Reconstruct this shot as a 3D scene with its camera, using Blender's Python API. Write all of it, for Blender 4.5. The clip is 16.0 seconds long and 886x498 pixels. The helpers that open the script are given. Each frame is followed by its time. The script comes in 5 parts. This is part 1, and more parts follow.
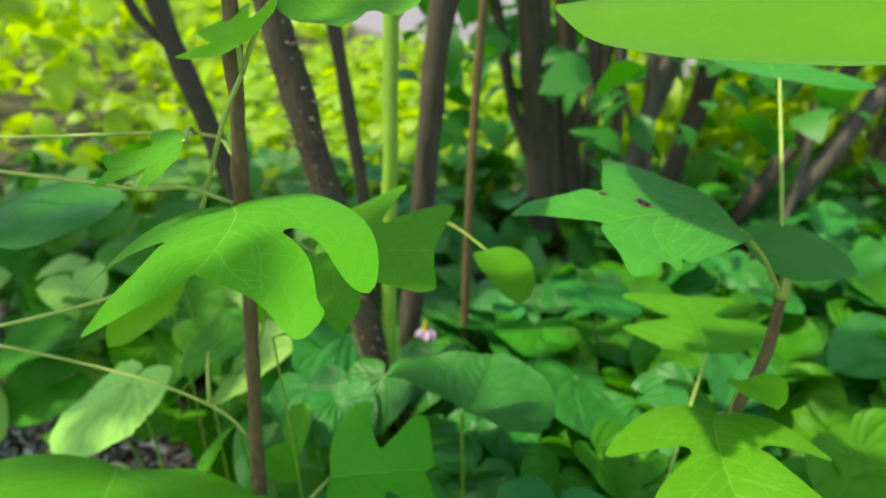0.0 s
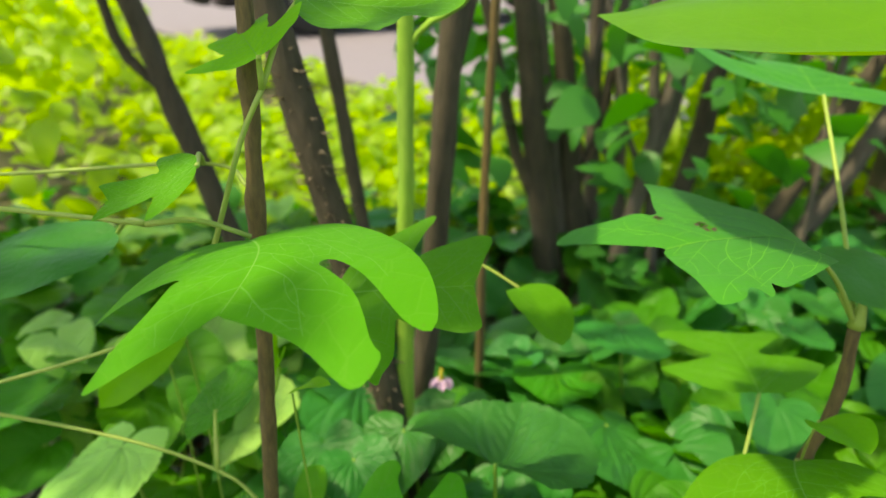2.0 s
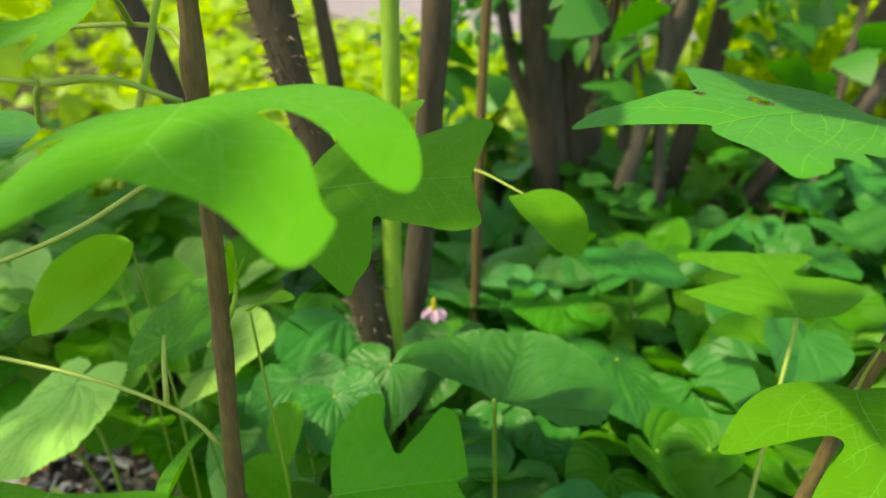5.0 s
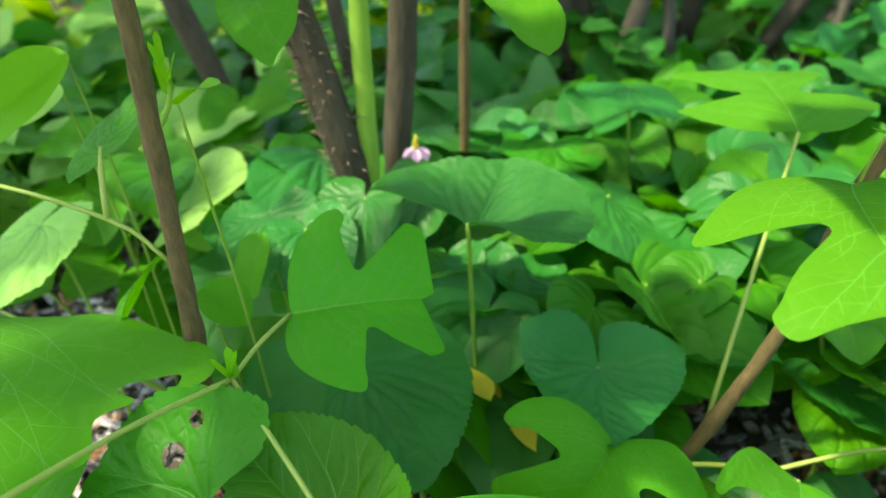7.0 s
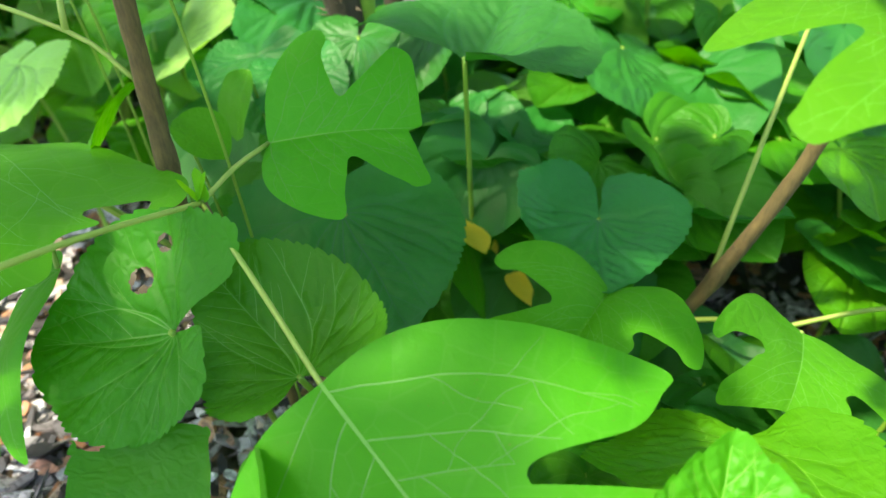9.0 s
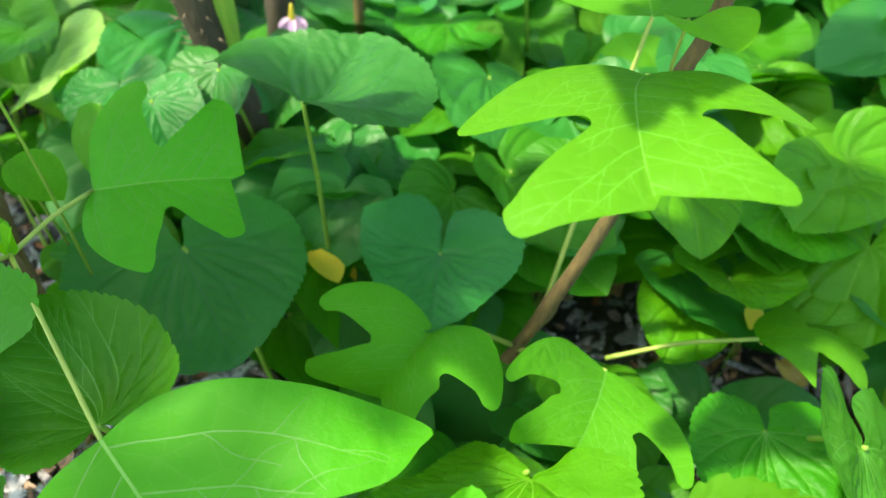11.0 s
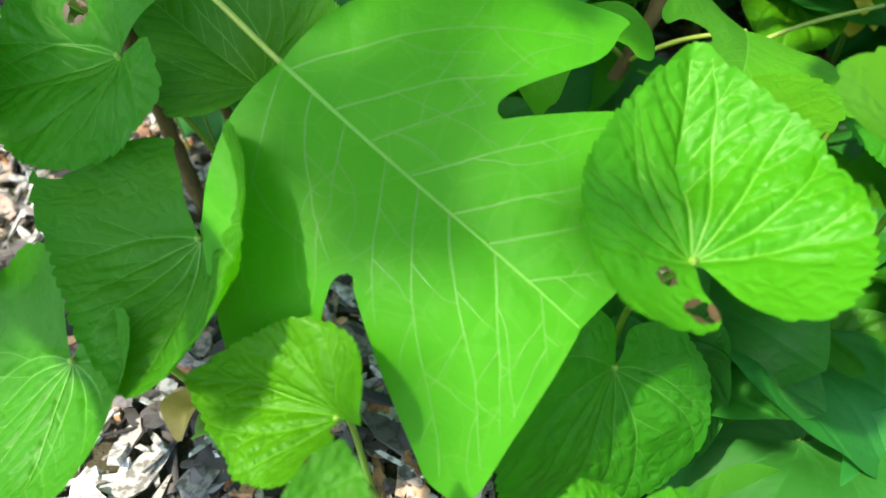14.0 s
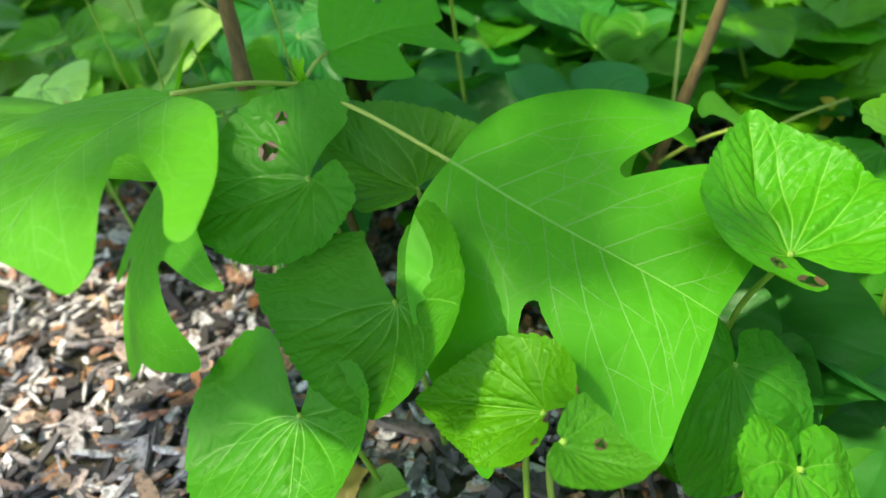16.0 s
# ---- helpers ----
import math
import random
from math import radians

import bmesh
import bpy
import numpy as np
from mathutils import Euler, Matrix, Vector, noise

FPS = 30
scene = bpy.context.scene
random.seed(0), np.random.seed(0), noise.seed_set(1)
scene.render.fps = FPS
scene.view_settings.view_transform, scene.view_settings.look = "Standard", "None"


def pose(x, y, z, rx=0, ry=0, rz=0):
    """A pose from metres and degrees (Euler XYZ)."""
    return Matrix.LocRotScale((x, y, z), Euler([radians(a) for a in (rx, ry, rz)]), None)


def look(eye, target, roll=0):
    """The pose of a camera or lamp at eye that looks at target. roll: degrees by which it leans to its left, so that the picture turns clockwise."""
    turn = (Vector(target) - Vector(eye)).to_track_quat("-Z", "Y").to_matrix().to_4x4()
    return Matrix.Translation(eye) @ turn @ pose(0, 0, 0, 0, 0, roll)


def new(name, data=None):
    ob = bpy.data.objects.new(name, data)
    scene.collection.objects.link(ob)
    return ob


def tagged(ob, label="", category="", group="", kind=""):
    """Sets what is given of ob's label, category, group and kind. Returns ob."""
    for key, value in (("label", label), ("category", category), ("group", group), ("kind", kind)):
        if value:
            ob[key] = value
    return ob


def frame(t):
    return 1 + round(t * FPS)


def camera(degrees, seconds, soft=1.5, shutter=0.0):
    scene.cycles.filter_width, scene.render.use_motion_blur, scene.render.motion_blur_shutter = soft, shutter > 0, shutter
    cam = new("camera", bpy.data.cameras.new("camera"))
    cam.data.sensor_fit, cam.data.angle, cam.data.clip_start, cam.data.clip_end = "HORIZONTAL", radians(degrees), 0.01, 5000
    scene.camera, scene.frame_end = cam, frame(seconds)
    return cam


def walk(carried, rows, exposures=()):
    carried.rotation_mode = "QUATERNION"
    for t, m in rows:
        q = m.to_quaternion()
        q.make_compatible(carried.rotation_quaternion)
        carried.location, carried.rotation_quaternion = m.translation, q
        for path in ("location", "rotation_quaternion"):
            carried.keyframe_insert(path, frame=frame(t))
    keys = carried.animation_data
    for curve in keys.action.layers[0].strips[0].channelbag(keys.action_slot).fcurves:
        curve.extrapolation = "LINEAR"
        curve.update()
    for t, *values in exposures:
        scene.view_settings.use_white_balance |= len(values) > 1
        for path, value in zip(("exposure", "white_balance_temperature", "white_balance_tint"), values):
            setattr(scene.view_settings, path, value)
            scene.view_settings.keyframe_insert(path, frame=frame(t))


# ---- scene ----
cam = camera(61.8, 16.0)
PATH = [
    (0, (0.00583, 0.0489, 0.46439), (0.00763, 0.50388, 0.25705), -0.76),
    (0.5, (-0.00217, 0.07351, 0.45125), (0.00244, 0.53275, 0.25358), -1.34),
    (1, (-0.01491, 0.07937, 0.44921), (-0.00782, 0.54273, 0.26147), -1.51),
    (1.5, (-0.02304, 0.08297, 0.44544), (-0.0131, 0.54899, 0.26452), -1.74),
    (2, (-0.01879, 0.08178, 0.44362), (-0.00438, 0.54936, 0.26708), -1.83),
    (2.5, (-0.00914, 0.08026, 0.43422), (0.01511, 0.54565, 0.25304), -2.01),
    (3, (-0.01395, 0.07593, 0.4215), (0.01188, 0.54445, 0.2488), -3.25),
    (3.2, (-0.00903, 0.07391, 0.42525), (0.01624, 0.54192, 0.25109), -2.91),
    (5.3, (-0.01814, 0.13663, 0.39685), (-0.00357, 0.58685, 0.17984), -1.68),
    (5.5, (-0.019, 0.13859, 0.39505), (-0.00573, 0.58571, 0.17165), -1.60),
    (6, (-0.01028, 0.14063, 0.38895), (-0.00084, 0.5784, 0.14757), -2.14),
    (6.5, (-0.00459, 0.13709, 0.3731), (0.00037, 0.56501, 0.11453), -2.78),
    (7, (0.00497, 0.13654, 0.35925), (0.00574, 0.55429, 0.08451), -3.61),
    (7.5, (0.00987, 0.13359, 0.34158), (0.00419, 0.54089, 0.05162), -4.31),
    (8, (0.0071, 0.13065, 0.32624), (-0.00453, 0.52639, 0.02086), -4.67),
    (8.2, (0.00648, 0.13198, 0.32462), (-0.00716, 0.52301, 0.01331), -4.76),
    (10.3, (0.05103, 0.1404, 0.33848), (0.04746, 0.50586, -0.00273), -0.96),
    (10.5, (0.05807, 0.14026, 0.3412), (0.05768, 0.50566, -9e-05), -0.81),
    (11, (0.0716, 0.14179, 0.35431), (0.08287, 0.5086, 0.01473), -0.65),
    (11.5, (0.07792, 0.13726, 0.35773), (0.09724, 0.50344, 0.01782), -1.11),
    (12, (0.06297, 0.12651, 0.33588), (0.08638, 0.48706, -0.00974), -1.96),
    (12.5, (0.04985, 0.11753, 0.31625), (0.07305, 0.46621, -0.04136), -2.71),
    (13, (0.03783, 0.10798, 0.30859), (0.06132, 0.44487, -0.06013), -3.54),
    (13.5, (0.0186, 0.10093, 0.29181), (0.04, 0.42671, -0.08688), -4.84),
    (14, (0.00167, 0.09026, 0.27983), (0.01889, 0.41901, -0.0965), -6.75),
    (14.5, (-0.02039, 0.08672, 0.26844), (-0.00864, 0.43707, -0.0881), -8.90),
    (15, (-0.0412, 0.07804, 0.26421), (-0.02714, 0.45328, -0.06594), -10.46),
    (15.5, (-0.05739, 0.05456, 0.26484), (-0.02321, 0.44997, -0.03927), -10.54),
    (16, (-0.07201, 0.03127, 0.29784), (-0.01107, 0.43254, 0.00582), -10.02),
]
walk(cam, [(t, look(eye, target, roll)) for t, eye, target, roll in PATH], [(0.0, 1.43, 7300, 4), (1.5, 1.43, 8300, 4), (3.2, 1.41, 8900, 4), (5.5, 1.57, 8500, 4), (6.5, 1.86, 7700, 4), (7.5, 1.96, 7200, 4), (11.5, 2.15, 7200, 4), (12.5, 2.14, 7200, 4), (13.5, 1.96, 7000, 4), (14.5, 1.75, 6900, 4), (16.0, 1.68, 7200, 4)])

cam.data.dof.use_dof, cam.data.dof.focus_distance, cam.data.dof.aperture_fstop = True, 0.25, 10.5

# ---- sky, sun and exposure ----
SUN_HEIGHT, SUN_TURN = 62.0, -105.0
world = bpy.data.worlds.new("sky")
scene.world = world
world.use_nodes = True
sky = world.node_tree.nodes.new("ShaderNodeTexSky")
sky.sky_type, sky.sun_disc, sky.sun_elevation, sky.sun_rotation = "NISHITA", False, radians(SUN_HEIGHT), radians(SUN_TURN)
sky.air_density, sky.dust_density, sky.ozone_density = 1.0, 1.5, 0.6
world.node_tree.links.new(sky.outputs[0], world.node_tree.nodes["Background"].inputs["Color"])
world.node_tree.nodes["Background"].inputs["Strength"].default_value = 0.135
sun = new("sun", bpy.data.lights.new("sun", "SUN"))
sun.data.energy, sun.data.angle, sun.data.color = 2.3, radians(2.2), (1.0, 0.94, 0.80)
a, e = radians(SUN_TURN), radians(SUN_HEIGHT)
sun.matrix_world = look((math.sin(a) * math.cos(e) * 9, math.cos(a) * math.cos(e) * 9, math.sin(e) * 9), (0, 0, 0))

# ---- materials ----
class Graph:
    """Short hand for a node material."""

    def __init__(self, name):
        self.mat = bpy.data.materials.new(name)
        self.mat.use_nodes = True
        self.tree = self.mat.node_tree
        self.shader = self.tree.nodes["Principled BSDF"]
        self.out = self.tree.nodes["Material Output"]

    def node(self, kind, **values):
        n = self.tree.nodes.new(kind)
        for key, value in values.items():
            self.put(n.inputs[key.replace("_", " ")], value)
        return n

    def put(self, socket, value):
        if isinstance(value, bpy.types.NodeSocket):
            self.tree.links.new(value, socket)
        else:
            socket.default_value = value

    def math(self, op, a, b=0.0, c=0.0):
        n = self.tree.nodes.new("ShaderNodeMath")
        n.operation = op
        for socket, value in zip(n.inputs, (a, b, c)):
            self.put(socket, value)
        return n.outputs[0]

    def noise(self, scale, detail=3.0, where=None, rough=0.6):
        n = self.node("ShaderNodeTexNoise", Scale=scale, Detail=detail, Roughness=rough)
        self.tree.links.new(where or self.place(), n.inputs["Vector"])
        return n.outputs["Fac"]

    def place(self):
        return self.tree.nodes.new("ShaderNodeTexCoord").outputs["Object"]

    def ramp(self, fac, *stops):
        n = self.tree.nodes.new("ShaderNodeValToRGB")
        while len(n.color_ramp.elements) < len(stops):
            n.color_ramp.elements.new(1.0)
        for element, (at, colour) in zip(n.color_ramp.elements, stops):
            element.position, element.color = at, (*colour, 1)
        self.put(n.inputs["Fac"], fac)
        return n.outputs["Color"]

    def mix(self, fac, a, b, how="MIX"):
        n = self.tree.nodes.new("ShaderNodeMix")
        n.data_type, n.blend_type = "RGBA", how
        self.put(n.inputs["Factor"], fac)
        for i, value in ((6, a), (7, b)):
            self.put(n.inputs[i], (*value, 1) if isinstance(value, tuple) else value)
        return n.outputs[2]

    def band(self, value, low, high):
        """1 where value is under low, falling smoothly to 0 at high."""
        n = self.tree.nodes.new("ShaderNodeMapRange")
        n.interpolation_type = "SMOOTHSTEP"
        for socket, v in zip(n.inputs[:5], (value, low, high, 1.0, 0.0)):
            self.put(socket, v)
        return n.outputs[0]

    def bump(self, height, strength, distance):
        return self.node("ShaderNodeBump", Strength=strength, Distance=distance, Height=height).outputs[0]

    def done(self, colour, rough, normal=None, metal=0.0, gloss=0.5):
        for key, value in (("Base Color", colour), ("Roughness", rough), ("Metallic", metal), ("Specular IOR Level", gloss)):
            self.put(self.shader.inputs[key], (*value, 1) if isinstance(value, tuple) else value)
        if normal:
            self.tree.links.new(normal, self.shader.inputs["Normal"])
        return self.mat

    def thin(self, colour, share, normal=None):
        """Lets that share of the light through, as a leaf does."""
        t = self.node("ShaderNodeBsdfTranslucent")
        self.put(t.inputs["Color"], (*colour, 1) if isinstance(colour, tuple) else colour)
        m = self.node("ShaderNodeMixShader", Fac=share)
        self.tree.links.new(self.shader.outputs[0], m.inputs[1])
        self.tree.links.new(t.outputs[0], m.inputs[2])
        self.tree.links.new(m.outputs[0], self.out.inputs["Surface"])


def leaf_material(name, kind, dark, light, vein, glow, rough=0.5, share=0.3, relief=1.0, gloss=0.4, show=0.75, drawn=False):
    """A leaf's skin: mottling, relief, translucency and, on leaves that carry no vein ridges, veins in the blade's own coordinates."""
    g = Graph(name)
    uv = g.tree.nodes.new("ShaderNodeUVMap").outputs[0]
    warp = g.node("ShaderNodeTexNoise", Scale=5.0, Detail=2.0)
    g.tree.links.new(uv, warp.inputs["Vector"])
    moved = g.node("ShaderNodeVectorMath")
    moved.operation = "MULTIPLY_ADD"
    g.put(moved.inputs[0], warp.outputs["Color"])
    moved.inputs[1].default_value = (0.07, 0.07, 0)
    g.put(moved.inputs[2], uv)
    split = g.node("ShaderNodeSeparateXYZ")
    g.put(split.inputs[0], moved.outputs[0])
    straight = g.node("ShaderNodeSeparateXYZ")
    g.put(straight.inputs[0], uv)
    x, y = g.math("SUBTRACT", split.outputs[0], 0.035), g.math("SUBTRACT", split.outputs[1], 0.035)
    ax, side = g.math("ABSOLUTE", x), g.math("SIGN", straight.outputs[0])
    if kind == "tulip":
        rib = g.band(g.math("ABSOLUTE", straight.outputs[0]), 0.002, 0.0075)
        s = g.math("ADD", g.math("MULTIPLY_ADD", ax, -0.78, y), g.math("MULTIPLY", side, 0.022))
        s = g.math("ADD", s, g.math("MULTIPLY", g.math("MULTIPLY", ax, ax), 0.35))
        d = g.math("MULTIPLY", g.math("PINGPONG", g.math("ADD", s, 2.05), 0.082), 1.0)
        lines = g.math("MULTIPLY", g.band(d, 0.0005, 0.0055), 0.8)
        cells = 8.5
    else:
        x, y = straight.outputs[0], straight.outputs[1]
        rib = g.band(g.math("ABSOLUTE", straight.outputs[0]), 0.002, 0.012)
        r = g.math("SQRT", g.math("ADD", g.math("MULTIPLY", x, x), g.math("MULTIPLY", y, y)))
        turn = g.math("DIVIDE", g.math("ARCTAN2", x, y), g.math("MAXIMUM", g.math("MULTIPLY_ADD", r, -0.60, 1.12), 0.3))
        gap = g.math("PINGPONG", g.math("ADD", turn, 10 * 0.62), 0.31)
        d = g.math("MULTIPLY", gap, r)
        lines = g.math("MULTIPLY", g.band(d, 0.001, 0.008), g.band(r, 0.80, 1.0))
        cells = 11.0
    net = g.node("ShaderNodeTexVoronoi", Scale=cells)
    net.feature = "DISTANCE_TO_EDGE"
    g.put(net.inputs["Vector"], moved.outputs[0])
    fine = g.math("MULTIPLY", g.band(net.outputs["Distance"], 0.004, 0.035), 0.17 if kind == "tulip" else 0.12)
    veins = g.math("MAXIMUM", g.math("MAXIMUM", rib, g.math("MULTIPLY", lines, 0.8)), fine) if drawn else fine
    body = g.mix(g.noise(60.0, 4.0), dark, light)
    hue = g.node("ShaderNodeHueSaturation", Fac=1.0)
    rand = g.tree.nodes.new("ShaderNodeObjectInfo").outputs["Random"]
    g.put(hue.inputs["Hue"], g.math("MULTIPLY_ADD", rand, 0.022, 0.489))
    g.put(hue.inputs["Value"], g.math("MULTIPLY_ADD", rand, 0.3, 0.86))
    g.put(hue.inputs["Color"], body)
    speck = g.band(g.noise(900.0, 1.0), 0.22, 0.27)
    body = g.mix(g.math("MULTIPLY", speck, 0.5), hue.outputs[0], (0.16, 0.10, 0.03))
    colour = g.mix(g.math("MULTIPLY", veins, show), body, vein)
    quilt = g.band(d, 0.0, 0.04 if kind == "tulip" else 0.075)
    height = g.math("ADD", g.math("MULTIPLY", quilt, -0.7 if drawn else 0.0), g.math("MULTIPLY", g.band(net.outputs["Distance"], 0.0, 0.3), -0.16 if drawn else -0.22))
    height = g.math("ADD", height, g.math("MULTIPLY", g.noise(350.0, 2.0), 0.25))
    normal = g.bump(height, 0.85 * relief, 0.0022)
    mat = g.done(colour, rough, normal, gloss=gloss)
    g.thin(g.mix(g.math("MULTIPLY", veins, 0.6 * show), glow, vein), share)
    return mat


SKINS = {
    "tulip_leaf": ("tulip", (0.058, 0.265, 0.009), (0.080, 0.31, 0.012), (0.23, 0.50, 0.08), (0.13, 0.55, 0.003), 0.52, 0.31, 0.45, 0.13, 0.6),
    "broad_tulip_leaf": ("tulip", (0.055, 0.25, 0.007), (0.076, 0.295, 0.010), (0.20, 0.45, 0.08), (0.13, 0.54, 0.003), 0.50, 0.31, 0.6, 0.17, 0.5),
    "small_tulip_leaf": ("tulip", (0.052, 0.25, 0.008), (0.072, 0.295, 0.011), (0.20, 0.45, 0.08), (0.13, 0.54, 0.003), 0.52, 0.31, 0.4, 0.18, 0.5),
    # Darker copy of the tulip skin, with shade put into its colour.
    "shade_tinted_tulip_leaf": ("tulip", (0.032, 0.20, 0.016), (0.045, 0.25, 0.023), (0.10, 0.34, 0.06), (0.07, 0.38, 0.010), 0.46, 0.22, 0.3, 0.30, 0.4),
    "olive_tulip_leaf": ("tulip", (0.070, 0.20, 0.005), (0.095, 0.25, 0.007), (0.20, 0.36, 0.04), (0.20, 0.42, 0.002), 0.5, 0.3, 0.3, 0.2, 0.5),
    "young_leaf": ("tulip", (0.11, 0.35, 0.008), (0.16, 0.41, 0.011), (0.28, 0.50, 0.05), (0.28, 0.63, 0.005), 0.55, 0.38, 0.3, 0.2, 0.4),
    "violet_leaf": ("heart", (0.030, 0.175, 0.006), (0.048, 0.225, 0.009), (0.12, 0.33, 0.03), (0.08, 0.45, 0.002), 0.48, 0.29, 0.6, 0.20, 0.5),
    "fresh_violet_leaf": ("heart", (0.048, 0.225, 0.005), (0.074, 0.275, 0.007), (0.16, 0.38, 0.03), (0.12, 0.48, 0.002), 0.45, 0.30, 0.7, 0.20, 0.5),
    # Violet skin with shade and bluish sky sheen put into the colour.
    "sky_tinted_violet_leaf": ("heart", (0.018, 0.15, 0.016), (0.030, 0.20, 0.025), (0.045, 0.25, 0.05), (0.045, 0.34, 0.012), 0.46, 0.23, 0.4, 0.34, 0.45),
    # Pale copy of the violet skin, with strong sunlight put into its colour.
    "sun_tinted_pale_leaf": ("heart", (0.26, 0.54, 0.09), (0.34, 0.61, 0.13), (0.42, 0.66, 0.2), (0.34, 0.74, 0.05), 0.5, 0.38, 0.5, 0.3),
}
TULIP_SKIN, BROAD_SKIN, SMALL_SKIN, SHADE_TINT_SKIN, OLIVE_SKIN, YOUNG_SKIN, VIOLET_SKIN, FRESH_SKIN, SKY_TINT_SKIN, PALE_SKIN = (leaf_material(name, *values) for name, values in SKINS.items())
FAR = {}
for skin_of in (VIOLET_SKIN, FRESH_SKIN, SKY_TINT_SKIN, PALE_SKIN):
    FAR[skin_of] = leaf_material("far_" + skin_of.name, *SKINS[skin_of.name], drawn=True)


def skin(name, dark, light, glow, share=0.35, rough=0.5):
    """Foliage seen from afar."""
    g = Graph(name)
    rand = g.tree.nodes.new("ShaderNodeNewGeometry").outputs["Random Per Island"]
    body = g.mix(g.math("MULTIPLY_ADD", g.noise(9.0, 3.0), 0.5, g.math("MULTIPLY", rand, 0.5)), dark, light)
    mat = g.done(body, rough)
    g.thin(glow, share)
    return mat


def bark(name, dark, light, scale, depth):
    g = Graph(name)
    where = g.node("ShaderNodeMapping")
    where.inputs["Scale"].default_value = (1, 1, 0.25)
    g.put(where.inputs["Vector"], g.place())
    n = g.noise(scale, 6.0, where.outputs[0], 0.7)
    m = g.noise(scale * 0.12, 3.0)
    colour = g.mix(g.math("MULTIPLY", m, 0.4), g.ramp(n, (0.3, dark), (0.68, light)), (0.10, 0.10, 0.05))
    return g.done(colour, 0.85, g.bump(n, 0.8, depth))


THORN_BARK = bark("thorn_bark", (0.14, 0.10, 0.06), (0.32, 0.25, 0.16), 300.0, 0.0005)
STEM_BARK = bark("sapling_bark", (0.065, 0.040, 0.010), (0.19, 0.125, 0.036), 420.0, 0.0006)
SHRUB_BARK = bark("shrub_bark", (0.018, 0.012, 0.007), (0.085, 0.060, 0.036), 130.0, 0.004)
PALE_BARK = bark("pale_bark", (0.04, 0.030, 0.024), (0.15, 0.12, 0.095), 90.0, 0.004)
GREEN_STEM = bark("green_stem", (0.17, 0.38, 0.02), (0.28, 0.50, 0.04), 200.0, 0.0004)


def stalk_material(name, low, high):
    g = Graph(name)
    mat = g.done(g.mix(g.noise(120.0, 3.0), low, high), 0.5, g.bump(g.noise(600.0, 2.0), 0.3, 0.0003))
    g.thin(high, 0.15)
    return mat


TULIP_VEIN = stalk_material("tulip_vein", (0.088, 0.36, 0.015), (0.12, 0.41, 0.025))
BROAD_VEIN = stalk_material("broad_leaf_vein", (0.080, 0.30, 0.018), (0.115, 0.345, 0.034))
RIB = stalk_material("pale_midrib", (0.10, 0.36, 0.02), (0.155, 0.41, 0.042))
VIOLET_VEIN = stalk_material("violet_vein", (0.07, 0.28, 0.015), (0.105, 0.33, 0.025))
FRESH_VEIN = stalk_material("fresh_violet_vein", (0.10, 0.33, 0.013), (0.15, 0.39, 0.022))
SKY_TINT_VEIN = stalk_material("sky_tinted_vein", (0.022, 0.15, 0.028), (0.036, 0.20, 0.042))
PETIOLE = stalk_material("petiole", (0.26, 0.40, 0.06), (0.40, 0.50, 0.10))
VIOLET_STALK = stalk_material("violet_stalk", (0.16, 0.34, 0.03), (0.26, 0.44, 0.05))
PINK_PETAL = stalk_material("pink_petal", (0.75, 0.42, 0.62), (0.85, 0.62, 0.78))
DEAD_LEAF = stalk_material("dead_leaf", (0.045, 0.028, 0.010), (0.10, 0.06, 0.02))
WITHERED = stalk_material("withered_leaf", (0.30, 0.17, 0.04), (0.62, 0.50, 0.10))
YELLOW_LEAF = stalk_material("yellow_leaf", (0.62, 0.48, 0.03), (0.72, 0.62, 0.06))


def mulch_material(name, stops):
    g = Graph(name)
    rand = g.tree.nodes.new("ShaderNodeNewGeometry").outputs["Random Per Island"]
    colour = g.ramp(rand, *stops)
    n = g.noise(260.0, 5.0)
    colour = g.mix(g.math("MULTIPLY", g.band(n, 0.38, 0.55), 0.7), colour, (0.03, 0.022, 0.018))
    return g.done(colour, 0.6, g.bump(n, 0.6, 0.001), gloss=0.5)


CHIP = mulch_material("wood_chip", ((0.0, (0.022, 0.020, 0.022)), (0.24, (0.06, 0.052, 0.052)), (0.36, (0.20, 0.17, 0.17)), (0.52, (0.42, 0.38, 0.38)), (0.61, (0.34, 0.12, 0.04)), (0.70, (0.52, 0.28, 0.14)), (0.80, (0.50, 0.46, 0.45)), (1.0, (0.74, 0.71, 0.71))))
g = Graph("soil")
n = g.noise(70.0, 8.0)
SOIL = g.done(g.mix(g.noise(6.0, 3.0), g.ramp(n, (0.35, (0.035, 0.025, 0.018)), (0.7, (0.13, 0.09, 0.06))), (0.06, 0.07, 0.03)), 0.95, g.bump(n, 1.0, 0.01))
g = Graph("asphalt")
n = g.noise(120.0, 6.0)
ASPHALT = g.done(g.mix(g.noise(2.0, 4.0), g.ramp(n, (0.3, (0.16, 0.14, 0.155)), (0.7, (0.25, 0.225, 0.245))), (0.2, 0.175, 0.2)), 0.9, g.bump(n, 0.5, 0.004))
# Sunlight is put into the first foliage colour, shade into the second.
SUNNY = skin("sun_tinted_foliage", (0.18, 0.36, 0.004), (0.32, 0.50, 0.006), (0.52, 0.74, 0.004), 0.5)
SHADY = skin("shade_tinted_foliage", (0.015, 0.12, 0.010), (0.04, 0.22, 0.016), (0.07, 0.42, 0.006), 0.3)


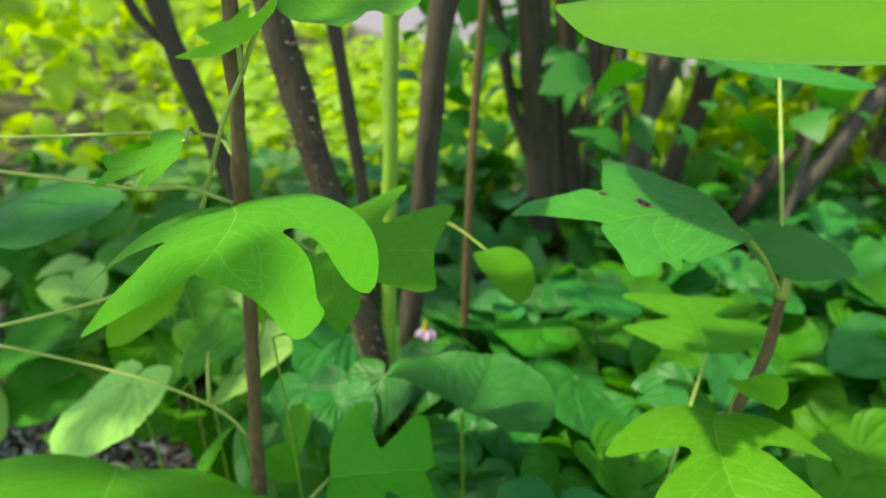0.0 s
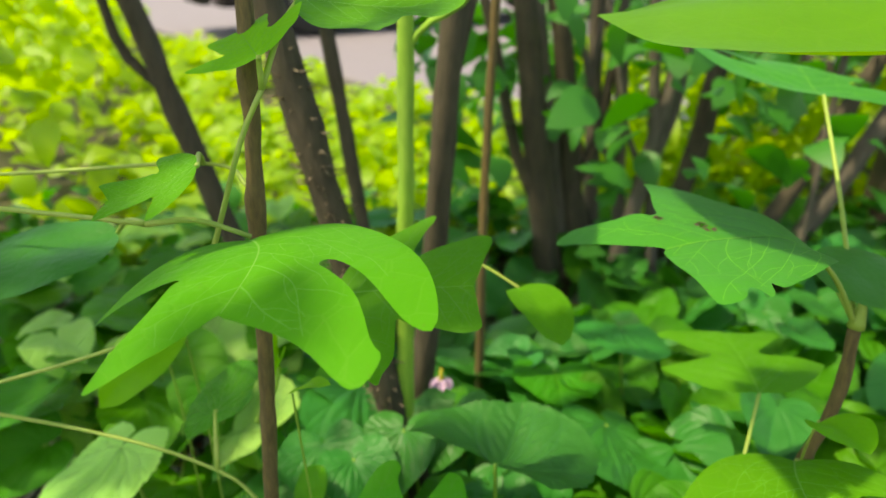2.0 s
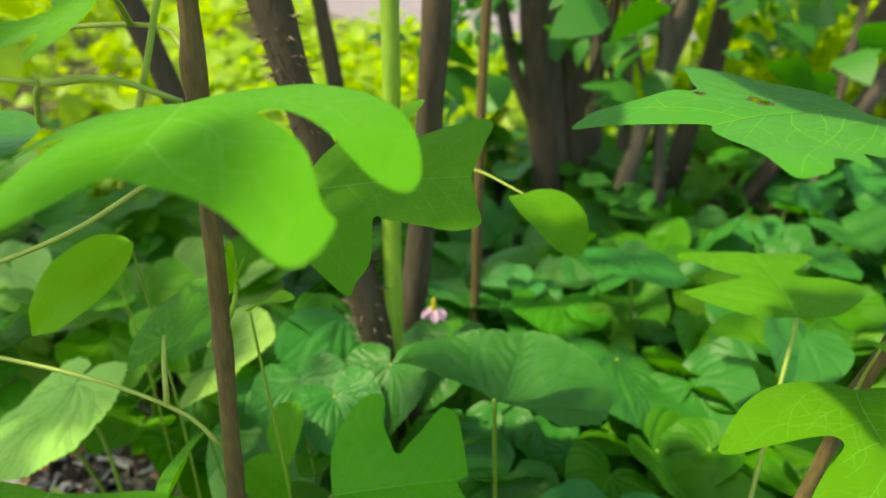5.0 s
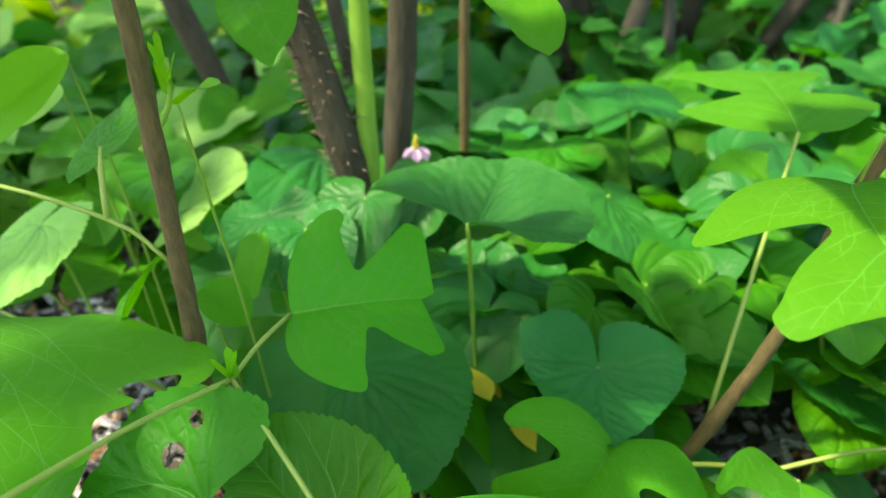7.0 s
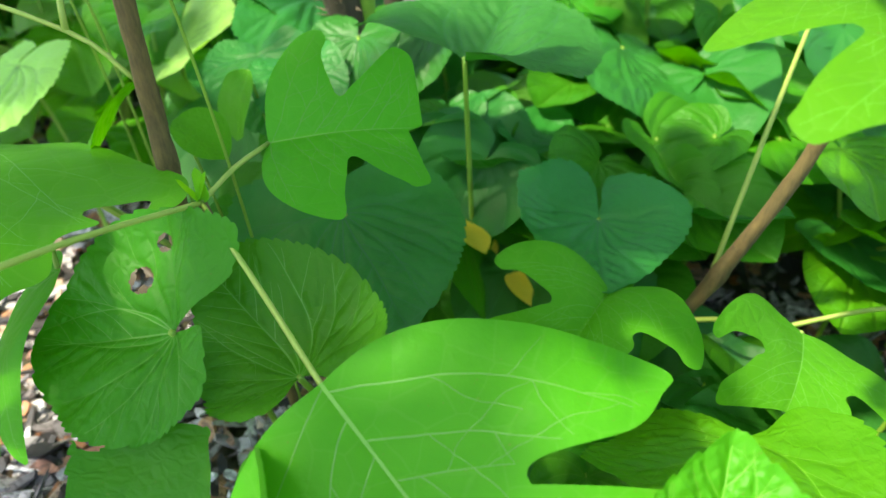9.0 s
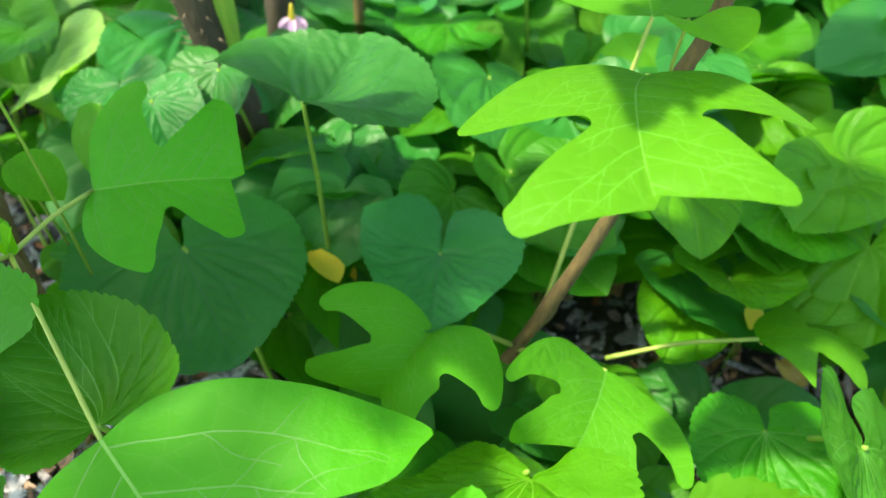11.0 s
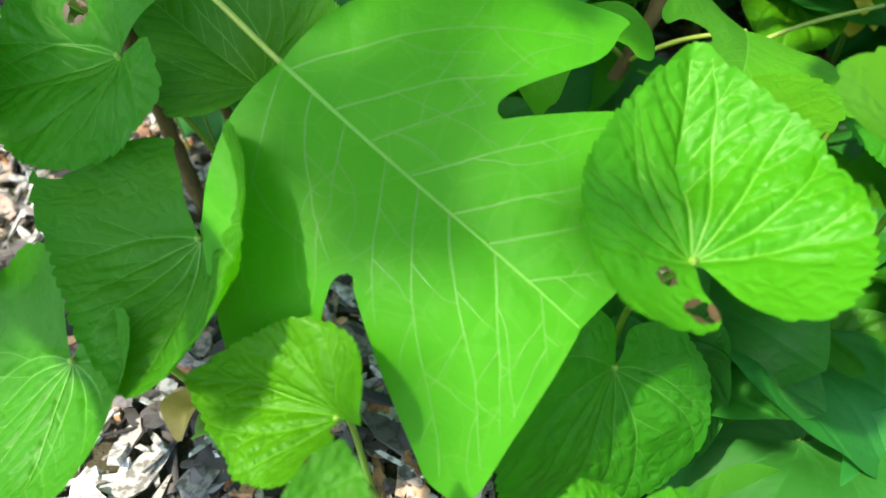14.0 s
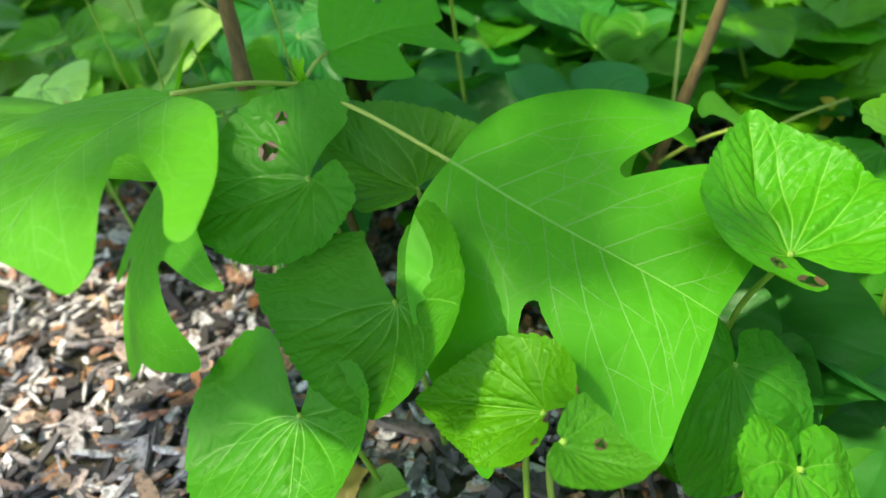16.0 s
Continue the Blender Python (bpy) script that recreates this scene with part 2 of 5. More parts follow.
g = Graph("car_paint")
CAR_PAINT = g.done(g.mix(g.noise(3.0, 2.0), (0.008, 0.009, 0.011), (0.014, 0.015, 0.018)), 0.18, gloss=0.7)
g = Graph("rubber")
RUBBER = g.done(g.mix(g.noise(40.0, 3.0), (0.012, 0.012, 0.012), (0.03, 0.03, 0.03)), 0.8)
g = Graph("dark_glass")
DARK_GLASS = g.done(g.mix(g.noise(2.0, 2.0), (0.01, 0.012, 0.014), (0.02, 0.022, 0.024)), 0.05, gloss=0.8)
g = Graph("lamp_glass")
LAMP_GLASS = g.done(g.mix(g.noise(20.0, 2.0), (0.75, 0.77, 0.8), (0.9, 0.9, 0.92)), 0.1, gloss=0.8)

g = Graph("wheel_metal")
WHEEL_METAL = g.done(g.mix(g.noise(30.0, 3.0), (0.30, 0.30, 0.32), (0.5, 0.5, 0.52)), 0.3, metal=1.0)
# ---- leaf shapes: outlines in units of the midrib's length, and how a blade bends ----
TULIP = (0.685, 0.58, 0.28, 0.47, 0.50, 1.07, 0.985, 0.3)


def smooth(pts, step):
    """A curve through the points, in steps of about that length."""
    p = [np.array(v, float) for v in pts]
    p = [2 * p[0] - p[1]] + p + [2 * p[-1] - p[-2]]
    out = []
    for i in range(1, len(p) - 2):
        n = max(2, int(np.linalg.norm(p[i + 1] - p[i]) / step))
        for k in range(n):
            t = k / n
            out.append(0.5 * (2 * p[i] + (p[i + 1] - p[i - 1]) * t + (2 * p[i - 1] - 5 * p[i] + 4 * p[i + 1] - p[i + 2]) * t * t
                              + (3 * p[i] - p[i - 1] - 3 * p[i + 1] + p[i + 2]) * t ** 3))
    out.append(p[-2])
    return out


def tulip_half(shape, step):
    """The right half of a four-lobed leaf: lower lobe (lx, ly), sinus (sx, sy), upper lobe (ux, uy), end of the midrib ny, openness of the sinus o."""
    lx, ly, sx, sy, ux, uy, ny, o = shape
    a, b = lx / 0.685, ly / 0.58
    full = max(0.0, (o - 0.5) / 0.4)
    mid = ((lx + sx) / 2, (ly + sy) / 2)
    return smooth([(0, 0), (0.17 * a, 0.012), ((0.33 + 0.02 * full) * a, (0.09 - 0.01 * full) * b), ((0.485 + 0.045 * full) * a, (0.25 - 0.01 * full) * b), ((0.60 + 0.065 * full) * a, (0.42 - 0.01 * full) * b), (lx, ly),
                   (lx - (0.06 + 0.02 * full) * a, ly + 0.022 + 0.03 * full), (mid[0] + 0.04, mid[1] + 0.06 - 0.10 * o), (sx + 0.075, sy + 0.016 - 0.05 * o), (sx + 0.012, sy + 0.006 - 0.015 * o), (sx - 0.004, sy + 0.035),
                   (sx + 0.02 + 0.035 * o, sy + 0.062 + 0.04 * o), (0.6 * sx + 0.4 * ux + 0.035, 0.6 * sy + 0.4 * uy), (0.25 * sx + 0.75 * ux + 0.05 + 0.05 * full, 0.3 * sy + 0.7 * uy), (ux + 0.035 + 0.03 * full, uy - 0.09),
                   (ux, uy), (0.62 * ux, 0.36 * ny + 0.64 * uy), (0.25 * ux, 0.72 * ny + 0.28 * uy), (0, ny)], step)


HEART = (0.26, -0.31, 0.635, 0.14, 0.5)


def heart_half(shape, step):
    """The right half of a heart-shaped leaf: foot of the basal lobe (bx, by), widest place (wx, wy), openness of the sinus, sharpness of the tip."""
    bx, by, wx, wy, gap, pt = (*shape, 0.0)[:6]
    k = (1.03 - wy) / 0.89
    return smooth([(0, 0), (0.22 * bx * gap, 0.3 * by), (0.52 * bx * gap, 0.76 * by), (bx, by), (0.55 * bx + 0.45 * wx, 0.93 * by), (0.12 * bx + 0.88 * wx, 0.45 * by + 0.3 * wy), (wx, wy),
                   ((0.945 - 0.05 * pt) * wx, wy + 0.26 * k), ((0.756 - 0.12 * pt) * wx, wy + 0.51 * k), ((0.457 - 0.12 * pt) * wx, wy + 0.72 * k), ((0.173 - 0.06 * pt) * wx, wy + 0.84 * k), (0, 1.03)], step)


def oval_half(full, step):
    return smooth([(0, 0), (0.12, 0.015), (0.30, 0.14), (0.40 * full, 0.38), (0.37 * full, 0.62), (0.22, 0.86), (0.07, 0.98), (0, 1.03)], step)


def bend(x, y, size, width, droop, fold, curl_l, curl_r):
    """Blade coordinates to the leaf's own space: droop along the midrib, fold and curl of either half (radians per midrib length)."""
    x, y = np.asarray(x, float) * width, np.asarray(y, float)
    xs, c = np.abs(x), np.where(x > 0, curl_r, curl_l)
    c = c + 1.3e-5
    f = np.where(x > 0, fold[1], fold[0])
    wide = np.sign(x) * (np.sin(f + c * xs) - np.sin(f)) / c
    up = (np.cos(f) - np.cos(f + c * xs)) / c
    d = droop + 1.3e-5
    along, sink = np.sin(d * y) / d, (1 - np.cos(d * y)) / d
    return np.stack([wide, along + up * np.sin(d * y), -sink + up * np.cos(d * y)], -1) * size


def turned(head, pitch, roll):
    """Degrees: the midrib's heading (left of +y), its rise, and the roll about it (right side down)."""
    h, p, r = radians(head), radians(pitch), radians(roll)
    rz = np.array([[math.cos(h), -math.sin(h), 0], [math.sin(h), math.cos(h), 0], [0, 0, 1]])
    rx = np.array([[1, 0, 0], [0, math.cos(p), -math.sin(p)], [0, math.sin(p), math.cos(p)]])
    ry = np.array([[math.cos(r), 0, math.sin(r)], [0, 1, 0], [-math.sin(r), 0, math.cos(r)]])
    return rz @ rx @ ry


# ---- building helpers ----
from mathutils.geometry import delaunay_2d_cdt as delaunay
def part(name, mesh, material=None, parent=None, label=""):
    """A mesh object, under a thing or a part, with the mesh's material."""
    ob = new(name, mesh)
    if material:
        if not mesh.materials:
            mesh.materials.append(material)
    if parent:
        ob.parent = parent
    return tagged(ob, label) if label else ob


def thing(name, place, label, category, group=""):
    ob = new(name)
    ob.location = place
    ob.empty_display_size = 0.02
    return tagged(ob, label, category, group)


def mesh_of(name, verts, faces, smooth_shade=True):
    me = bpy.data.meshes.new(name)
    me.from_pydata([tuple(v) for v in verts], [], [tuple(f) for f in faces])
    if smooth_shade:
        me.polygons.foreach_set("use_smooth", [True] * len(me.polygons))
    me.update()
    return me


def toothed(half, teeth, tooth):
    """Rounded teeth along one half of an outline."""
    run = np.r_[0, np.cumsum([np.linalg.norm(b - a) for a, b in zip(half, half[1:])])]
    run /= run[-1]
    out = []
    for i, p in enumerate(half):
        a, b = half[max(0, i - 1)], half[min(len(half) - 1, i + 1)]
        t = (b - a) / (np.linalg.norm(b - a) + 1e-9)
        wave = (run[i] * teeth + 0.8 * math.sin(run[i] * 17)) % 1.0
        lift = tooth * (1 - (1 - wave) ** 2 - 0.6) if 0.18 < run[i] < 0.99 else 0
        out.append(p + np.array([t[1], -t[0]]) * lift)
    return out


def inside(poly, x, y):
    a, b = poly, np.roll(poly, -1, 0)
    cross = ((a[:, 1] > y) != (b[:, 1] > y)) & (x < (b[:, 0] - a[:, 0]) * (y - a[:, 1]) / (b[:, 1] - a[:, 1] + 1e-12) + a[:, 0])
    return cross.sum() % 2 == 1


def outline(half, other=None, teeth=0, tooth=0.0):
    """A closed outline from its right half and, where it differs, its left half (given as a right one)."""
    halves = [[np.array(p) for p in h] for h in (half, other or half)]
    if teeth:
        halves = [toothed(h, teeth, tooth) for h in halves]
    right, left = halves
    mid = (right[-1] + left[-1]) / 2
    return np.array(right[:-1] + [mid] + [np.array([-p[0], p[1]]) for p in left[-2:0:-1]])


def blade(half, cell, teeth=0, tooth=0.0, other=None):
    """A flat leaf in blade coordinates: points and triangles, and its outline."""
    poly = outline(half, other, teeth, tooth)
    lo, hi = poly.min(0), poly.max(0)
    spots = np.array([(xx, yy) for i, yy in enumerate(np.arange(lo[1] + cell / 2, hi[1], cell * 0.87)) for xx in np.arange(lo[0] + cell / 2 * (i % 2), hi[0], cell)])
    a, b, x, y = poly, np.roll(poly, -1, 0), spots[:, :1], spots[:, 1:]
    cross = ((a[:, 1] > y) != (b[:, 1] > y)) & (x < (b[:, 0] - a[:, 0]) * (y - a[:, 1]) / (b[:, 1] - a[:, 1] + 1e-12) + a[:, 0])
    clear = ((poly[:, 0] - x) ** 2 + (poly[:, 1] - y) ** 2).min(1) > (cell * 0.45) ** 2
    inner = spots[(cross.sum(1) % 2 == 1) & clear]
    n = len(poly)
    from_cdt = delaunay([Vector(p) for p in poly] + [Vector(p) for p in inner], [(i, (i + 1) % n) for i in range(n)], [], 1, 1e-6)
    verts = np.array([(v.x, v.y) for v in from_cdt[0]])
    return verts, [tuple(f) for f in from_cdt[2]], poly


# ---- veins: lines in blade coordinates, each with its two half widths ----
def wander(rng, poly, start, angle, turn, length, step=0.03, shake=0.10, others=None):
    """A vein from a place at an angle (from the midrib, right positive), turning as it goes, until it nears the edge."""
    p, out = np.array(start, float), [np.array(start, float)]
    for _ in range(int(length / step)):
        angle += turn * step + rng.gauss(0, shake)
        q = p + step * np.array([math.sin(angle), math.cos(angle)])
        if not inside(poly, *q) or np.min(np.hypot(*(poly - q).T)) < 0.02:
            break
        p = q
        if others is not None and len(others):
            gap = np.hypot(*(others - p).T)
            if gap.min() < 0.8 * step:
                out.append(others[gap.argmin()])
                break
        out.append(p)
    return out


def bridge(rng, poly, a, b):
    """A thin crooked vein between two places."""
    a, b = np.array(a), np.array(b)
    d = b - a
    side = np.array([-d[1], d[0]])
    pts = [a, a + 0.33 * d + side * rng.uniform(-0.16, 0.16), a + 0.66 * d + side * rng.uniform(-0.16, 0.16), b]
    return pts if all(inside(poly, *p) for p in pts[1:3]) else None


def net(rng, poly, ribs, out, width):
    """Cross veins between neighbouring ribs, with forks near their ends."""
    for a, b in zip(ribs, ribs[1:]):
        if len(a) < 4 or len(b) < 4:
            continue
        for f in (0.3, 0.55, 0.78, 0.95):
            if rng.random() < 0.35:
                continue
            i, j = int((f + rng.uniform(-0.06, 0.06)) * (len(a) - 1)), int((f + rng.uniform(-0.12, 0.04)) * (len(b) - 1))
            pts = bridge(rng, poly, a[min(i, len(a) - 1)], b[max(0, min(j, len(b) - 1))])
            if pts and np.linalg.norm(pts[0] - pts[-1]) < 0.24:
                out.append((pts, width * rng.uniform(0.5, 1.0), width * 0.5))


def tulip_veins(poly, end, seed):
    rng = random.Random(seed)
    out = [([np.array([0, y]) for y in np.linspace(0, end - 0.005, 24)], 0.0048, 0.0018)]
    for side in (1, -1):
        ribs, y = [], 0.012 if side > 0 else 0.03
        while y < end - 0.08:
            angle = 1.02 - 0.32 * y + rng.gauss(0, 0.04)
            rib = wander(rng, poly, (0, y), side * angle, -side * (0.35 if y < 0.4 else -0.15), 0.95, 0.03, 0.05, np.array(ribs[-1][1:]) if ribs else None)
            ribs.append(rib)
            out.append((rib, 0.0029 * rng.uniform(0.7, 1.0), 0.0011))
            y += rng.uniform(0.10, 0.15)
        placed = [np.array(r) for r in ribs]
        for i, rib in enumerate(ribs):
            others = np.concatenate([r for j, r in enumerate(placed) if j != i])
            for f, lean, bow in ((rng.uniform(0.30, 0.5), -0.7, 0.9), (rng.uniform(0.45, 0.6), 0.75, -0.9), (rng.uniform(0.62, 0.75), -0.7, 0.8), (rng.uniform(0.75, 0.9), 0.6, -0.6)):
                k = int(f * (len(rib) - 1))
                if len(rib) < 6 or k < 2:
                    continue
                d = rib[k] - rib[k - 1]
                twig = wander(rng, poly, rib[k], math.atan2(d[0], d[1]) + side * lean, side * bow, 0.24, 0.02, 0.12, others)
                out.append((twig, 0.0015, 0.0009))
                if len(twig) > 3:
                    others = np.concatenate([others, twig[2:]])
    return out


def heart_veins(poly, seed):
    rng = random.Random(seed)
    out = [([np.array([0.004 * math.sin(9 * y), y]) for y in np.linspace(0, 0.96, 26)], 0.0060, 0.0018)]
    for side in (1, -1):
        ribs = [out[0][0]]
        for angle, turn in ((0.40, -0.45), (0.80, -0.85), (1.28, -1.15), (1.85, -1.35), (2.45, -1.0)):
            rib = wander(rng, poly, (0, 0.005), side * (angle + rng.gauss(0, 0.05)), side * turn, 1.1, 0.03, 0.035)
            ribs.append(rib)
            out.append((rib, 0.0045 if angle < 1.5 else 0.0034, 0.0016))
            for f in (0.38, 0.6, 0.8):
                k = int(f * (len(rib) - 1))
                if 2 < k < len(rib) - 1:
                    d = rib[k] - rib[k - 1]
                    out.append((wander(rng, poly, rib[k], math.atan2(d[0], d[1]) + side * 0.55, -side * 0.7, 0.3, 0.025, 0.06), 0.0022, 0.0011))
        net(rng, poly, ribs, out, 0.0014)
    for y in (0.3, 0.45, 0.6, 0.74):
        for side in (1, -1):
            out.append((wander(rng, poly, (0, y + 0.03 * side), side * 0.75, -side * 0.8, 0.35, 0.03, 0.05), 0.0027, 0.0012))
    return out


def hollows(veins, width):
    """How deep each place lies in the furrow of a vein, from 0 to 1."""
    seg, weight = [], []
    for pts, w0, w1 in veins:
        for i, (a, b) in enumerate(zip(pts, pts[1:])):
            if w0 < 0.0021:
                break
            seg.append((a, b))
            weight.append(min(1.0, (w0 + (w1 - w0) * i / len(pts)) / 0.0036))
    a, b, weight = np.array([s[0] for s in seg]), np.array([s[1] for s in seg]), np.array(weight)
    d = b - a
    dd = (d * d).sum(1) + 1e-12

    def depth(p):
        px, py = p[:, :1] - a[:, 0], p[:, 1:] - a[:, 1]
        u = np.clip((px * d[:, 0] + py * d[:, 1]) / dd, 0, 1)
        r2 = (px - u * d[:, 0]) ** 2 + (py - u * d[:, 1]) ** 2
        return (weight * np.exp(np.maximum(r2 / -width ** 2, -40.0))).max(1)
    return depth


def ribbons(veins, surface, size, lift=0.00012):
    """Low ridges along the veins, on the bent blade."""
    flat, rise, faces = [], [], []
    for pts, w0, w1 in veins:
        if len(pts) < 2:
            continue
        line_of = np.array(smooth(pts, 0.02))
        t = np.gradient(line_of, axis=0)
        t /= np.linalg.norm(t, axis=1, keepdims=True) + 1e-9
        half = np.linspace(w0, w1, len(line_of))
        side = np.stack([t[:, 1], -t[:, 0]], 1) * half[:, None]
        k, n = sum(map(len, flat)), len(line_of)
        flat += [line_of - side, line_of, line_of + side]
        rise += [0 * half, half, 0 * half]
        for i in range(n - 1):
            faces += [(k + i, k + i + 1, k + n + i + 1, k + n + i), (k + n + i, k + n + i + 1, k + 2 * n + i + 1, k + 2 * n + i)]
    verts = surface(np.concatenate(flat))
    verts[:, 2] += lift + 0.15 * size * np.concatenate(rise)
    return mesh_of("venation", verts, faces)


def leaf_mesh(name, flat, size, width=1.0, droop=0.3, fold=(0.1, 0.1), curl=(0.0, 0.0), wave=0.012, seed=0, ruffle=0.0, hole=(), groove=0.0, veins=None, furrow=0.022):
    """A bent leaf with its blade coordinates as its UV map, and the ridges of its veins where they are given."""
    verts, faces = flat[:2]
    x, y = verts[:, 0], verts[:, 1]
    rim = np.zeros(len(x), bool)
    for hx, hy, hr in hole:
        ragged = [hr * (1 + 0.35 * math.sin(3 * math.atan2(yy - hy, xx - hx) + hx * 40)) for xx, yy in verts]
        away = np.hypot(x - hx, y - hy) < ragged
        faces = [f for f in faces if not all(away[i] for i in f)]
        rim |= np.hypot(x - hx, y - hy) < hr * 1.4
    sunk = hollows(veins, furrow) if veins else None

    def surface(at):
        ax, ay = at[:, 0], at[:, 1]
        p = bend(ax, ay, size, width, droop, fold, curl[0], curl[1])
        p[:, 2] += np.array([noise.noise((a * 2.3 + seed * 7.1, b * 2.3, seed)) for a, b in at]) * wave * size * 2.2
        if ruffle:
            outer = np.clip(np.hypot(ax, ay - 0.35) - 0.35, 0, 1)
            p[:, 2] += outer * ruffle * size * np.sin(9 * np.arctan2(ax, ay - 0.3) + seed)
        if groove:
            p[:, 2] += 0.3 * groove * size * np.array([noise.noise((a * 7 + seed, b * 7, seed * 3.1)) + 0.3 * noise.noise((a * 15, b * 15 + seed, 5.0)) for a, b in at])
        if sunk:
            p[:, 2] -= groove * size * sunk(at)
        return p

    me = mesh_of(name, surface(verts), faces)
    if hole:
        me.polygons.foreach_set("material_index", [int(all(rim[i] for i in f)) for f in faces])
    layer = me.uv_layers.new(name="blade")
    index = np.zeros(len(me.loops), np.int32)
    me.loops.foreach_get("vertex_index", index)
    layer.data.foreach_set("uv", verts[index].astype(np.float32).ravel())
    if not veins:
        return me
    kept = veins[:1] + [(pts, a, b) for pts, a, b in veins[1:] if not any(np.hypot(p[0] - hx, p[1] - hy) < hr * 1.3 for hx, hy, hr in hole for p in pts)]
    return me, ribbons(kept[:1], surface, size, 0.00035), ribbons(kept[1:], surface, size)


def tube(name, points, r0, r1, sides=8, step=0.012, wobble=0.0, knots=()):
    """A tapered stem through the points."""
    path = [Vector(p) for p in smooth(points, step)]
    total = max(1, len(path) - 1)
    verts, faces = [], []
    for i, p in enumerate(path):
        t = (path[min(i + 1, total)] - path[max(i - 1, 0)]).normalized()
        u = t.cross(Vector((0.3, 1, 0.1))).normalized()
        w = t.cross(u)
        r = r0 + (r1 - r0) * i / total
        for k in knots:
            r *= 1 + 0.35 * math.exp(-((i / total - k) * total * step / (2.2 * r0)) ** 2)
        for s in range(sides):
            a = 2 * math.pi * s / sides
            rr = r * (1 + wobble * noise.noise(p * (0.6 / max(r0, 1e-4)) * 0.5 + Vector((math.cos(a), math.sin(a), 0))))
            verts.append(p + u * rr * math.cos(a) + w * rr * math.sin(a))
    for i in range(total):
        for s in range(sides):
            a, b = i * sides + s, i * sides + (s + 1) % sides
            faces.append((a, b, b + sides, a + sides))
    faces += [tuple(range(sides))[::-1], tuple(range(total * sides, total * sides + sides))]
    return mesh_of(name, verts, faces)


def seat(ob, base, head, pitch, roll):
    m = Matrix(turned(head, pitch, roll).tolist()).to_4x4()
    m.translation = Vector(base) - (ob.parent.location if ob.parent else Vector())
    ob.matrix_basis = m
    return ob


def local(parent, points):
    return [Vector(p) - parent.location for p in points]


def stalk(parent, points, r0, r1, material=None, name="petiole", label=""):
    return part(name, tube(name, local(parent, points), r0, r1, 6, 0.006), material or PETIOLE, parent, label)


def rimmed(ob):
    """Brown dead tissue round the holes of a chewed leaf."""
    ob.data.materials.append(DEAD_LEAF)
    return ob


def veined(meshes, material, vein_material, parent, label, place, hole):
    """The blade under its plant and the veins under the blade."""
    ob = seat(part("leaf", meshes[0], material, parent, label), *place)
    part("midrib", meshes[1], RIB if vein_material in (TULIP_VEIN, BROAD_VEIN) else vein_material, ob)
    part("venation", meshes[2], vein_material, ob)
    return rimmed(ob) if hole else ob


def tulip_leaf(parent, base, head, pitch, roll, size, width, droop, fold, curl, shape=TULIP, shape_l=None, seed=0, material=None, label="", hole=(), wave=0.02, groove=0.006):
    flat = blade(tulip_half(shape, 0.02), 0.016 if hole else 0.024, other=tulip_half(shape_l or shape, 0.02))
    veins = tulip_veins(flat[2], (shape[6] + (shape_l or shape)[6]) / 2, seed)
    meshes = leaf_mesh("leaf", flat, size, width, droop, fold, curl, wave, seed, hole=hole, groove=groove, veins=veins, furrow=0.03)
    return veined(meshes, material or TULIP_SKIN, BROAD_VEIN if material in (BROAD_SKIN, SMALL_SKIN) else TULIP_VEIN, parent, label, (base, head, pitch, roll), hole)


def violet_leaf(parent, base, head, pitch, roll, size, width, droop, fold, curl, shape=HEART, shape_l=None, seed=0, material=None, label="", hole=(), ruffle=0.02, groove=0.026):
    flat = blade(heart_half(shape, 0.012), 0.016 if hole else 0.02, 26, 0.022, heart_half(shape_l or shape, 0.012))
    meshes = leaf_mesh("leaf", flat, size, width, droop, fold, curl, 0.03, seed, ruffle, hole, groove, heart_veins(flat[2], seed), 0.032)
    return veined(meshes, material or VIOLET_SKIN, {SKY_TINT_SKIN: SKY_TINT_VEIN, FRESH_SKIN: FRESH_VEIN}.get(material, VIOLET_VEIN), parent, label, (base, head, pitch, roll), hole)


def oval_leaf(parent, base, head, pitch, roll, size, width, droop, fold, curl, seed=0, material=None, label=""):
    flat = blade(oval_half(1.0, 0.03), 0.06)
    me = leaf_mesh("leaf", flat, size, width, droop, fold, curl, 0.03, seed)
    return seat(part("leaf", me, material or TULIP_SKIN, parent, label), base, head, pitch, roll)


# ---- the ground, the road and what stands far off ----
def ground_height(x, y):
    near = 0.010 * noise.noise((x * 4.0, y * 4.0, 0.3)) + 0.004 * noise.noise((x * 17.0, y * 17.0, 1.7))
    return near if math.hypot(x, y) < 6 else 0.0


def warped(v):
    """Grid lines close together near the walk and far apart at the horizon."""
    return math.copysign(abs(v) ** 3, v)


steps = np.linspace(-7.0, 7.0, 161)
grid = [(warped(a), warped(b) + 0.5, 0.0) for b in steps for a in steps]
grid = [(x, y, ground_height(x, y)) for x, y, _ in grid]
n = len(steps)
faces = [(j * n + i, j * n + i + 1, (j + 1) * n + i + 1, (j + 1) * n + i) for j in range(n - 1) for i in range(n - 1)]
tagged(part("ground", mesh_of("ground", grid, faces), SOIL), "dark garden soil under leaves and wood chips", "ground", kind="structure")

EDGE = [(-16.0, 34.0), (-6.0, 14.2), (-1.54, 5.5), (0.22, 2.25), (1.2, 1.95), (3.2, 1.8), (12.0, 1.0), (40.0, -2.0)]


